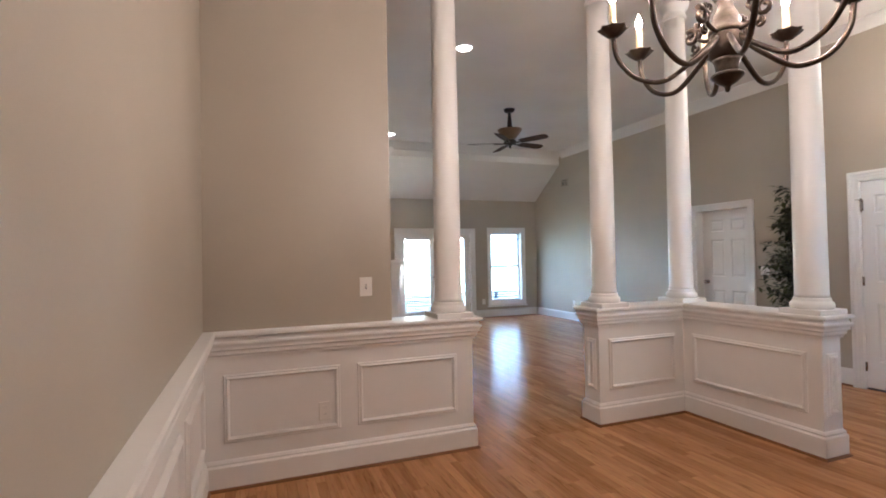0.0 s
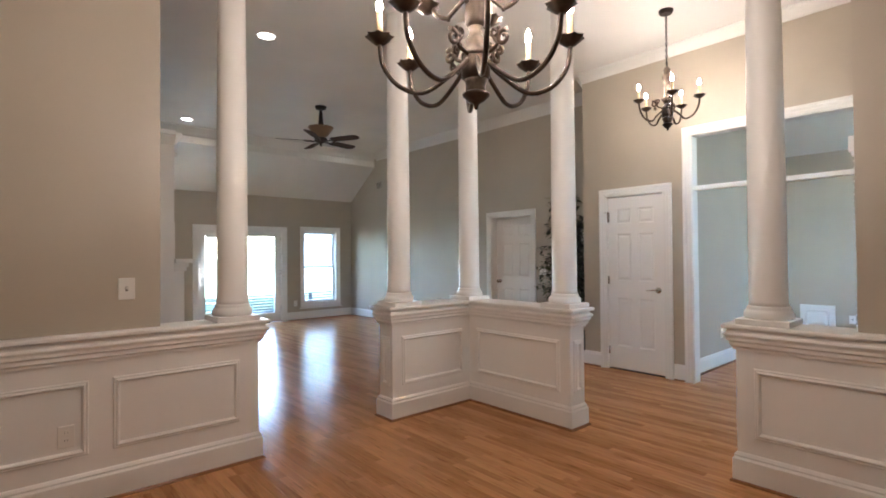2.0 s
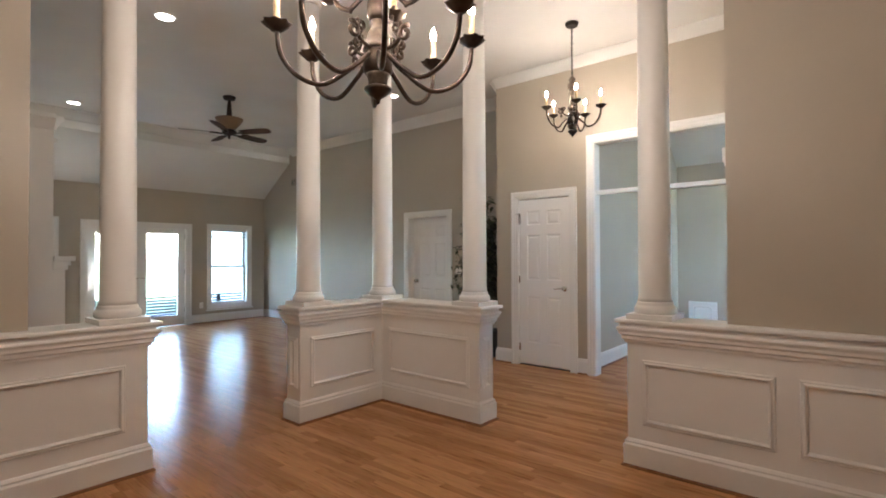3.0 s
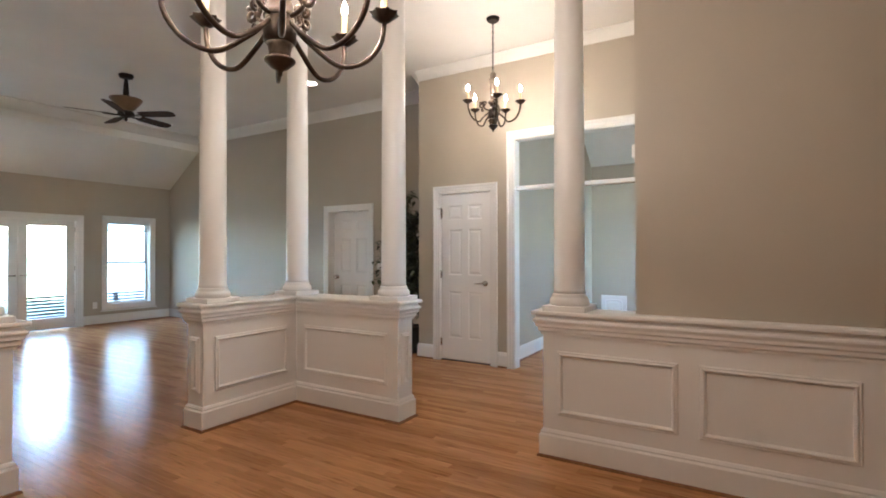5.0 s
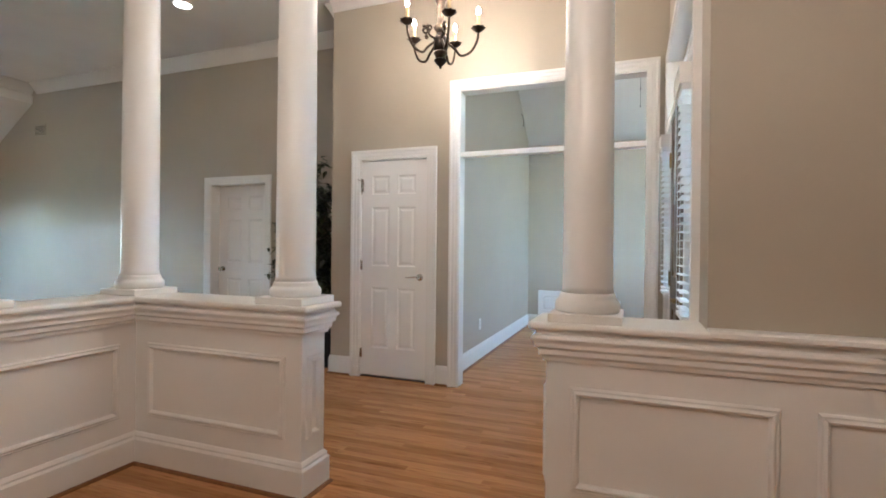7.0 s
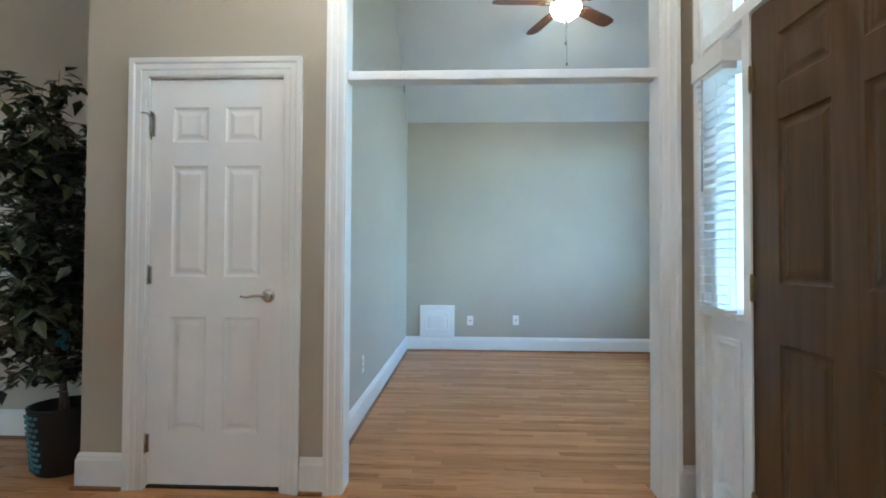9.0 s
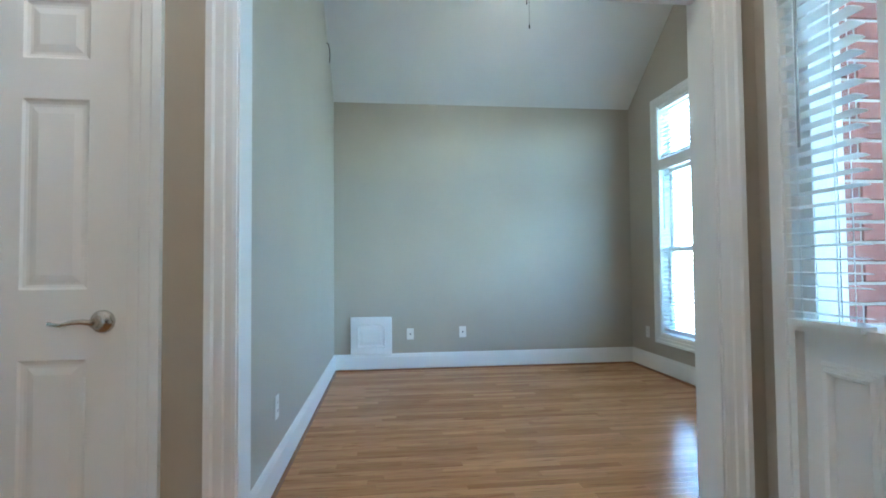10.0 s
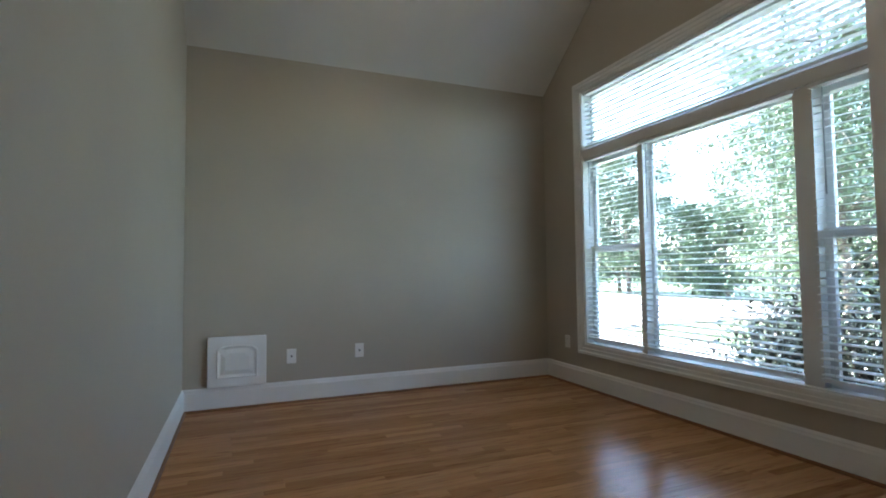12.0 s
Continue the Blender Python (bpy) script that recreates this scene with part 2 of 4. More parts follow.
def pierced(bm, axis, t0, t1, a0, a1, z0, z1, holes=()):
    """A wall slab from t0 to t1 thick, running a0 to a1, with openings (a0, a1, z0, z1): one closed skin."""
    cu = sorted({a0, a1, *[h[0] for h in holes], *[h[1] for h in holes]})
    cz = sorted({z0, z1, *[h[2] for h in holes], *[h[3] for h in holes]})
    cells = {(i, j) for i in range(len(cu) - 1) for j in range(len(cz) - 1)
             if not any(h[0] < (cu[i] + cu[i + 1]) / 2 < h[1] and h[2] < (cz[j] + cz[j + 1]) / 2 < h[3] for h in holes)}
    seen = {}

    def corner(i, j, t):
        if (i, j, t) not in seen:
            seen[i, j, t] = bm.verts.new((t, cu[i], cz[j]) if axis == "x" else (cu[i], t, cz[j]))
        return seen[i, j, t]

    for i, j in cells:
        loop = [(i, j), (i + 1, j), (i + 1, j + 1), (i, j + 1)]
        for t in (t0, t1):
            bm.faces.new([corner(*c, t) for c in loop])
        for k, near in enumerate(((i, j - 1), (i + 1, j), (i, j + 1), (i - 1, j))):
            if near not in cells:
                p, q = loop[k], loop[(k + 1) % 4]
                bm.faces.new((corner(*p, t0), corner(*q, t0), corner(*q, t1), corner(*p, t1)))
    return bm


def wall(name, label, axis, t0, t1, a0, a1, z0, z1, holes=(), mat=None):
    return structure(name, pierced(bmesh.new(), axis, t0, t1, a0, a1, z0, z1, holes), mat or WALL, label, "wall")

# ---- plan ----
XW, XE, YN, YS = 0.880, 4.625, 4.223, -1.60      # dining room faces
T = 0.185                                        # thickness of the low walls
XD, XSW, YF, YR = 6.745, 6.878, 1.368, 4.345      # foyer: door wall, its study face, front wall, end of the door wall
XS, YW, YL = 10.56, -0.125, 3.172                  # study: back wall, window wall, side wall
XG, YG, XGW = 7.385, 11.03, 2.0                   # great room: right wall, back wall, left wall
H, HS = 3.60, 4.00                               # ceilings

wall("wall_west", "beige painted dining room wall above white wainscot", "x", XW - 0.15, XW, YS - 0.15, YN + T, 0, H)
wall("wall_south", "beige painted dining room wall behind the walk", "y", YS - 0.15, YS, XW, XE + T, 0, H)
wall("wall_north", "beige painted dining room wall ending at a white column", "y", YN, YN + T, XW, 2.036, 0, H)
wall("wall_east", "beige painted dining room wall beside the front entry", "x", XE, XE + T, YS, 1.368, 0, H)
wall("wall_front", "beige painted wall around the front door", "y", YF - 0.16, YF, XE + T, XD, 0, H, [(4.90, 6.62, 0, 2.62)])
wall("wall_foyer", "beige painted foyer wall with a closet door and a cased opening", "x", XD, XSW, YW - 0.15, YR, 0, HS + 0.1, [(1.508, 3.052, 0, 2.61), (3.335, 4.035, 0, 2.045)])
wall("wall_return", "beige painted return wall beside the potted plant", "y", YR - 0.15, YR, XSW, XG + 0.25, 0, H)
wall("wall_study_side", "greenish beige painted study side wall", "y", YL, YL + 0.12, XSW, XS + 0.15, 0, HS + 0.1)
wall("wall_study_back", "beige painted study back wall under the sloped ceiling", "x", XS, XS + 0.15, YW - 0.15, YL, 0, 3.1)
wall("wall_study_window", "beige painted study wall around the wide window", "y", YW - 0.15, YW, XSW, XS, 0, HS + 0.1, [(7.357, 9.965, 0.39, 2.70)])
wall("wall_great_east", "beige painted great room wall with an inner door", "x", XG, XG + 0.25, YR, YG, 0, H, [(5.684, 6.54, 0, 1.986)])
wall("wall_great_back", "beige painted great room wall with windows and glazed doors", "y", YG, YG + 0.15, XGW - 0.15, XG + 0.25, 0, H, [(2.755, 3.565, 0.345, 1.945), (4.03, 5.724, 0, 1.92), (6.19, 7.0, 0.345, 1.945)])
wall("wall_great_west", "beige painted great room wall behind the fireplace", "x", XGW - 0.15, XGW, YN + T, YG, 0, H)
wall("wall_study_gable", "plain study wall above the foyer", "x", XS + 0.15, XS + 0.2, YW, YL, 3.0, HS + 0.1)

bm = boxes((XW - 0.15, XG + 0.25, YS - 0.15, 10.08, H, H + 0.1))
box(bm, XW - 0.15, XSW, YS - 0.15, 1.0, H + 0.1, H + 0.12)
structure("ceiling", bm, CEIL, "flat off-white painted ceiling", "ceiling")
bm = bmesh.new()
zb, zt, yt = 2.638, 3.32, 10.03
hull(bm, [(XGW, YG, zb), (XG, YG, zb), (XG, yt, zt), (XGW, yt, zt)], [(XGW, YG, zb + 0.12), (XG, YG, zb + 0.12), (XG, yt, zt + 0.12), (XGW, yt, zt + 0.12)])
structure("ceiling_great_slope", bm, CEIL, "sloped ceiling band above the great room windows", "ceiling")
bm = bmesh.new()
xt = XS - (HS - 2.862) / 0.77
hull(bm, [(XS, YW, 2.862), (XS, YL, 2.862), (xt, YL, HS), (xt, YW, HS)], [(XS, YW, 2.99), (XS, YL, 2.99), (xt, YL, HS + 0.12), (xt, YW, HS + 0.12)])
box(bm, XSW, xt, YW, YL, HS, HS + 0.12)
structure("ceiling_study", bm, CEIL, "study ceiling sloping down to the back wall", "ceiling")

# ---- wainscot of the dining room ----
RAIL = [(0, 0.782), (0.013, 0.782), (0.015, 0.796), (0.020, 0.802), (0.028, 0.808), (0.028, 0.826), (0.033, 0.834), (0.042, 0.838), (0.042, 0.852), (0.046, 0.862), (0.052, 0.866), (0.055, 0.874), (0.052, 0.882), (0.040, 0.889), (0.036, 0.898), (0.036, 0.907), (0, 0.907)]
BASE = [(0, 0.0), (0.022, 0.0), (0.022, 0.138), (0.013, 0.150), (0.015, 0.160), (0.006, 0.174), (0, 0.178)]
SHOEP = [(0.022, 0.0), (0.036, 0.0), (0.035, 0.008), (0.031, 0.014), (0.022, 0.017)]
PANEL = [(0, 0), (0.004, 0.0), (0.012, 0.007), (0.010, 0.012), (0.012, 0.016), (0.020, 0.022), (0.017, 0.029), (0.006, 0.034), (0, 0.036)]


def panel_frame(bm, axis, face, out, a0, a1, z0, z1):
    """A raised picture-frame moulding on a wall face; out is +1 or -1 along the wall's normal."""
    rings = []
    for d, w in PANEL:
        ring = []
        for a, z in ((a0 + w, z0 + w), (a1 - w, z0 + w), (a1 - w, z1 - w), (a0 + w, z1 - w)):
            p = (face + out * d, a, z) if axis == "x" else (a, face + out * d, z)
            ring.append(bm.verts.new(p))
        rings.append(ring)
    for a, b in zip(rings, rings[1:]):
        for i in range(4):
            bm.faces.new((a[i], a[(i + 1) % 4], b[(i + 1) % 4], b[i]))


def frames_on(parent, axis, face, out, spans, z0=0.275, z1=0.683):
    for a0, a1 in spans:
        bm = bmesh.new()
        panel_frame(bm, axis, face, out, a0, a1, z0, z1)
        part("panel_moulding", bm, WHITE, parent)


def low_wall(name, label, outline, spans, cap_outline, joint=None):
    """A low white wall: body, base, shoe, stepped rail, cap and panel mouldings. outline runs clockwise seen from above;
    joint: where its mouldings start when one end butts against a full wall."""
    ob = thing(name, label, "half wall", kind="structure")
    bm = bmesh.new()
    hull(bm, [(x, y, 0) for x, y in outline][::-1], [(x, y, 0.909) for x, y in outline][::-1])
    part("body", bm, WHITE, ob)
    for nm, prof, mat in (("baseboard", BASE, WHITE), ("shoe_moulding", SHOEP, SHOE), ("rail_moulding", RAIL, WHITE)):
        bm = bmesh.new()
        way = [(x, y, 0) for x, y in outline][::-1]
        if joint is not None:
            way = way[joint:] + way[:joint]
        sweep(bm, prof, way, closed=joint is None)
        part(nm, bm, mat, ob)
    bm = bmesh.new()
    hull(bm, [(x, y, 0.908) for x, y in cap_outline][::-1], [(x, y, 0.936) for x, y in cap_outline][::-1])
    bevel(bm, 0.011, 4)
    part("cap", bm, WHITE, ob)
    for axis, face, out, sp in spans:
        frames_on(ob, axis, face, out, sp)
    return ob


OV = 0.065
SK = 0.001      # how far the wainscot's skin stands proud of the plaster
xe2, yn2 = XE + T, YN + T
# the L-shaped corner
low_wall("half_wall", "white paneled L-shaped half wall carrying three columns",
         [(3.736, YN), (3.736, yn2), (xe2, yn2), (xe2, 3.103), (XE, 3.103), (XE, YN)],
         [("y", YN, -1, [(3.83, 4.53)]), ("x", XE, -1, [(3.20, 4.125)]), ("x", 3.736, -1, [(YN + 0.035, yn2 - 0.035)]), ("y", 3.103, -1, [(XE + 0.035, xe2 - 0.035)]),
          ("y", yn2, 1, [(3.83, 4.71)]), ("x", xe2, 1, [(3.20, 4.31)])],
         [(3.736 - OV, YN - OV), (3.736 - OV, yn2 + OV), (xe2 + OV, yn2 + OV), (xe2 + OV, 3.103 - OV), (XE - OV, 3.103 - OV), (XE - OV, YN - OV)])
low_wall("half_wall", "white paneled half wall ending the dining room wall under a column",
         [(2.036, YN - SK), (2.036, yn2), (2.627, yn2), (2.627, YN - SK)],
         [("y", YN - SK, -1, [(1.795, 2.502)]), ("x", 2.627, 1, [(YN + 0.035, yn2 - 0.035)])],
         [(2.02, YN - OV), (2.02, yn2 + OV), (2.627 + OV, yn2 + OV), (2.627 + OV, YN - OV)], joint=3)
low_wall("half_wall", "white paneled half wall beside the foyer under a column",
         [(XE - SK, 1.368), (XE - SK, 1.936), (xe2, 1.936), (xe2, 1.368)],
         [("x", XE - SK, -1, [(1.142, 1.843)]), ("y", 1.936, 1, [(XE + 0.035, xe2 - 0.035)])],
         [(XE - OV, 1.352), (XE - OV, 1.936 + OV), (xe2 + OV, 1.936 + OV), (xe2 + OV, 1.352)], joint=0)

# wainscot along the full walls
LEDGE = RAIL[:-1] + [(0.070, 0.921), (0.070, 0.936), (0.062, 0.944), (0, 0.946)]
wains = thing("wainscot", "white painted wainscot with panel mouldings and chair rail", "wainscot", kind="structure")
bm = boxes((XW, XW + SK, YS, YN, 0, 0.92), (XW + SK, 2.036, YN - SK, YN, 0, 0.92), (XE - SK, XE, YS, 1.368, 0, 0.92))
part("board", bm, WHITE, wains)
for nm, prof, mat in (("baseboard", BASE, WHITE), ("shoe_moulding", SHOEP, SHOE), ("chair_rail", LEDGE, WHITE)):
    bm = bmesh.new()
    sweep(bm, prof, [(XW + SK, YS, 0), (XW + SK, YN - SK, 0), (2.036, YN - SK, 0)])
    sweep(bm, prof, [(XE - SK, 1.368, 0), (XE - SK, YS, 0)])
    part(nm, bm, mat, wains)
frames_on(wains, "y", YN - SK, -1, [(0.988, 1.684)])
frames_on(wains, "x", XW + SK, 1, [(3.34, 4.10), (2.42, 3.18), (1.54, 2.30), (0.66, 1.42), (-0.22, 0.54), (-1.10, -0.34)])
frames_on(wains, "x", XE - SK, -1, [(0.336, 1.037), (-0.47, 0.224), (-1.266, -0.572)])


def column(x, y):
    ob = thing("column", "tall round white painted column with turned base", "column", pose(x, y, 0.936), group="columns round the dining room")
    bm = boxes((-0.138, 0.138, -0.138, 0.138, 0, 0.035))
    bevel(bm, 0.004)
    part("plinth", bm, WHITE, ob)
    bm = bmesh.new()
    turned(bm, [(0.122, 0.035), (0.127, 0.045), (0.127, 0.066), (0.122, 0.078), (0.114, 0.084), (0.110, 0.092), (0.110, 0.100), (0.104, 0.112)], 40)
    part("base", bm, WHITE, ob)
    bm = bmesh.new()
    top = H - 0.936
    turned(bm, [(0.102, 0.112), (0.0985, 0.135), (0.0975, 0.5), (0.096, 1.0), (0.092, 1.7), (0.087, 2.35), (0.085, top - 0.16)], 40)
    part("shaft", bm, WHITE, ob)
    bm = bmesh.new()
    turned(bm, [(0.091, top - 0.16), (0.102, top - 0.15), (0.102, top - 0.13), (0.092, top - 0.12), (0.092, top - 0.08), (0.12, top - 0.05), (0.126, top - 0.03), (0.126, top - 0.001)], 40)
    part("capital", bm, WHITE, ob)
    return ob


xm, ym = XE + T / 2, YN + T / 2
first = column(2.487, ym)
for p in ((3.875, ym), (xm, ym), (xm, 3.215), (xm, 1.79)):
    copy_thing(first, pose(*p, 0.936))

# ---- baseboards and crown ----
TALL = [(0, 0.0), (0.016, 0.0), (0.016, 0.14), (0.011, 0.153), (0.011, 0.160), (0.003, 0.176), (0, 0.176)]
SHOET = [(0.016, 0.0), (0.031, 0.0), (0.030, 0.008), (0.025, 0.014), (0.016, 0.017)]
RUNS = [
    [(XD, 4.124, 0), (XD, YR, 0), (XG, YR, 0)][::-1], [(XD, 3.128, 0), (XD, 3.245, 0)][::-1], [(XD, YF, 0), (XD, 1.432, 0)][::-1],
    [(XG, 5.593, 0), (XG, YR, 0)], [(5.816, YG, 0), (XG, YG, 0), (XG, 6.632, 0)], [(XGW, YG, 0), (3.938, YG, 0)], [(XGW, yn2, 0), (XGW, 6.39, 0)],
    [(XSW, 3.13, 0), (XSW, YL, 0), (XS, YL, 0), (XS, YW, 0), (XSW, YW, 0), (XSW, 1.43, 0)],
]
for nm, prof, mat, lab in (("baseboard", TALL, WHITE, "tall white painted baseboard along the walls"), ("trim", SHOET, SHOE, "stained wooden shoe moulding along the floor")):
    bm = bmesh.new()
    for run in RUNS:
        sweep(bm, prof, run)
    structure(nm, bm, mat, lab, nm)
CROWN = [(0, -0.11), (0.010, -0.11), (0.013, -0.098), (0.018, -0.094), (0.042, -0.062), (0.070, -0.034), (0.074, -0.024), (0.086, -0.016), (0.086, -0.001), (0, -0.001)]
CROWNG = [(0, -0.15), (0.012, -0.15), (0.016, -0.135), (0.05, -0.085), (0.085, -0.040), (0.095, -0.022), (0.108, -0.015), (0.108, -0.001), (0, -0.001)]
bm = bmesh.new()
sweep(bm, CROWN, [(XD, YR, H), (XD, YF, H), (xe2, YF, H)])
sweep(bm, CROWNG, [(XG, 9.93, H), (XG, YR, H), (XD + 0.001, YR, H)])
structure("trim_crown", bm, CEIL, "white painted crown moulding under the ceiling", "trim")
bm = bmesh.new()
sweep(bm, [(-0.02, -0.26), (0.0, -0.26), (0.004, -0.15), (0.020, -0.14), (0.05, -0.09), (0.085, -0.045), (0.10, -0.03), (0.11, -0.02), (0.11, -0.001), (-0.02, -0.001)], [(XGW, 10.06, H), (XG, 10.06, H)])
structure("trim_slope", bm, CEIL, "painted moulding where the great room ceiling slopes", "trim")

# ---- openings ----
def casing_bm(axis, face, out, a0, a1, z0, z1, w=0.09, sill=False):
    """Stepped casing round an opening, on a wall face."""
    bm = bmesh.new()
    prof = [(0, 0), (0.010, 0.0), (0.012, 0.012), (0.012, 0.030), (0.016, 0.036), (0.016, 0.060), (0.022, 0.068), (0.022, w), (0, w)]
    pts = [(a0, z0), (a0, z1), (a1, z1), (a1, z0)]
    dirs = [(-1, 0), (-1, 1), (1, 1), (1, 0)]
    if sill:
        dirs = [(-1, -1), (-1, 1), (1, 1), (1, -1)]
    rings = []
    for (a, z), (da, dz) in zip(pts, dirs):
        ring = []
        for d, s in prof:
            q = (a + da * s, z + dz * s)
            ring.append(bm.verts.new((face + out * d, *q) if axis == "x" else (q[0], face + out * d, q[1])))
        rings.append(ring)
    k = len(prof)
    for i in range(4 if sill else 3):
        a, b = rings[i], rings[(i + 1) % 4]
        for j in range(k):
            bm.faces.new((a[j], a[(j + 1) % k], b[(j + 1) % k], b[j]))
    if not sill:
        bm.faces.new(rings[0])
        bm.faces.new(rings[3])
    return bm


def lining_bm(axis, t0, t1, a0, a1, z0, z1, th=0.015, foot=False):
    """Flat boards lining an opening through a wall."""
    bm = bmesh.new()
    r = [(a0, a0 + th, z0, z1 - th), (a1 - th, a1, z0, z1 - th), (a0, a1, z1 - th, z1)]
    if foot:
        r = [(a0, a0 + th, z0 + th, z1 - th), (a1 - th, a1, z0 + th, z1 - th), (a0, a1, z1 - th, z1), (a0, a1, z0, z0 + th)]
    for p, q, u, v in r:
        box(bm, *((t0, t1, p, q) if axis == "x" else (p, q, t0, t1)), u, v)
    return bm


def six_panel_leaf(w, h, th, mat, name="leaf"):
    """A six-panel door leaf, hinged edge at x=0, front face at y=0 looking to -y. Returns the mesh object."""
    bm = bmesh.new()
    xs = [0, 0.165 * w, 0.435 * w, 0.565 * w, 0.835 * w, w]
    zs = [0, 0.129 * h, 0.410 * h, 0.510 * h, 0.785 * h, 0.844 * h, 0.931 * h, h]
    for side in (0, 1):
        y, s = (0.0, 1) if side == 0 else (th, -1)
        for i in range(5):
            for j in range(7):
                x0, x1, z0, z1 = xs[i], xs[i + 1], zs[j], zs[j + 1]
                loops = [(x0, x1, z0, z1, 0)]
                if i in (1, 3) and j in (1, 3, 5):
                    for inset, depth in ((0.006, 0.006), (0.014, 0.009), (0.022, 0.009), (0.042, 0.003)):
                        loops.append((x0 + inset, x1 - inset, z0 + inset, z1 - inset, depth))
                rings = [[bm.verts.new(p) for p in ((a, y + s * d, c), (b, y + s * d, c), (b, y + s * d, e), (a, y + s * d, e))] for a, b, c, e, d in loops]
                for p, q in zip(rings, rings[1:]):
                    for k in range(4):
                        bm.faces.new((p[k], p[(k + 1) % 4], q[(k + 1) % 4], q[k]))
                bm.faces.new(rings[-1])
    for a, b, c, d in (((0, 0, 0), (0, th, 0), (0, th, h), (0, 0, h)), ((w, 0, 0), (w, th, 0), (w, th, h), (w, 0, h)), ((0, 0, 0), (w, 0, 0), (w, th, 0), (0, th, 0)), ((0, 0, h), (w, 0, h), (w, th, h), (0, th, h))):
        bm.faces.new([bm.verts.new(p) for p in (a, b, c, d)])
    bmesh.ops.remove_doubles(bm, verts=bm.verts, dist=1e-5)
    return bm


def lever_handle(parent, x, z, mat, flip=1):
    """Round rose with a curved lever, on a leaf's front face."""
    bm = bmesh.new()
    turned(bm, [(0.033, 0.0), (0.033, 0.006), (0.028, 0.012), (0.014, 0.016), (0.012, 0.045), (0.013, 0.05)], 24)
    bmesh.ops.rotate(bm, verts=bm.verts, cent=(0, 0, 0), matrix=Matrix.Rotation(radians(90), 3, "X"))
    tube(bm, [(0, -0.047, 0), (-flip * 0.03, -0.050, 0.004), (-flip * 0.06, -0.050, 0.002), (-flip * 0.09, -0.047, -0.005), (-flip * 0.12, -0.045, 0.0)], 0.0085, 10, 0.005)
    bmesh.ops.translate(bm, verts=bm.verts, vec=(x, 0, z))
    return part("door_handle", bm, mat, parent, "satin nickel lever handle" if mat is NICKEL else "")


def hinge(parent, x, z, mat):
    bm = bmesh.new()
    tube(bm, [(x, -0.006, z - 0.045), (x, -0.006, z + 0.045)], 0.0065, 8)
    for s in (-1, 1):
        tube(bm, [(x, -0.006, z + s * 0.045), (x, -0.006, z + s * 0.052)], 0.004, 8)
    box(bm, x - 0.018, x + 0.018, -0.003, 0.001, z - 0.044, z + 0.044)
    return part("hinge", bm, mat, parent)


# closet door in the foyer wall; its local x runs along -y
closet = thing("door_1", "closed white six-panel closet door with nickel lever", "door", pose(XD + 0.012, 4.020, 0.022, 0, 0, -90), kind="structure")
leaf = part("leaf", six_panel_leaf(0.67, 2.005, 0.035, DOORW), DOORW, closet)
lever_handle(closet, 0.605, 0.93, NICKEL, 1)
for z in (0.20, 1.03, 1.80):
    hinge(closet, -0.004, z, NICKEL)
bm = bmesh.new()
tube(bm, [(-0.035, -0.03, 1.835), (0.0, -0.03, 1.83), (0.012, -0.028, 1.80), (0.012, -0.02, 1.70)], 0.004, 6)
box(bm, -0.01, 0.022, -0.012, 0, 1.72, 1.83)
part("hinge_stop", bm, NICKEL, closet)
part("jamb", lining_bm("y", -0.012, 0.153, -0.015, 0.685, -0.022, 2.023, 0.013), WHITE, closet)
part("casing", casing_bm("y", -0.012, -1, -0.008, 0.678, -0.022, 2.016, 0.092), WHITE, closet)
# solid dark strip painting the shade in the gap under the leaf
part("gap_shade_strip", boxes((-0.002, 0.672, 0.001, 0.034, -0.020, -0.012)), SLOT_SHADE, closet)

# cased opening to the study with its cross bar
opening = thing("door_2", "white cased opening to the study with a cross bar", "doorway", kind="structure")
part("jamb", lining_bm("x", XD, XSW, 1.508, 3.052, 0, 2.61, 0.016), WHITE, opening)
part("casing", casing_bm("x", XD, -1, 1.518, 3.042, 0, 2.604, 0.086), WHITE, opening)
part("casing", casing_bm("x", XSW, 1, 1.518, 3.042, 0, 2.604, 0.1), WHITE, opening)
bm = boxes((XD + 0.02, XSW - 0.02, 1.524, 3.036, 2.022, 2.068))
bevel(bm, 0.006)
part("cross_bar", bm, WHITE, opening)

# inner door of the great room, set back in its wall
inner = thing("door_3", "closed white six-panel door set deep in its frame", "door", pose(XG + 0.13, 6.525, 0.012, 0, 0, -90), kind="structure")
part("leaf", six_panel_leaf(0.826, 1.96, 0.035, DOORW), DOORW, inner)
bm = bmesh.new()
turned(bm, [(0.03, 0), (0.03, 0.006), (0.012, 0.012), (0.011, 0.035), (0.026, 0.045), (0.029, 0.058), (0.02, 0.07)], 20)
bmesh.ops.rotate(bm, verts=bm.verts, cent=(0, 0, 0), matrix=Matrix.Rotation(radians(90), 3, "X"))
bmesh.ops.translate(bm, verts=bm.verts, vec=(0.07, 0, 0.92))
part("door_knob", bm, NICKEL, inner)
part("jamb", lining_bm("y", -0.13, 0.12, -0.015, 0.841, -0.012, 1.974, 0.014), WHITE, inner)
part("casing", casing_bm("y", -0.13, -1, -0.007, 0.833, -0.012, 1.966, 0.09), WHITE, inner)


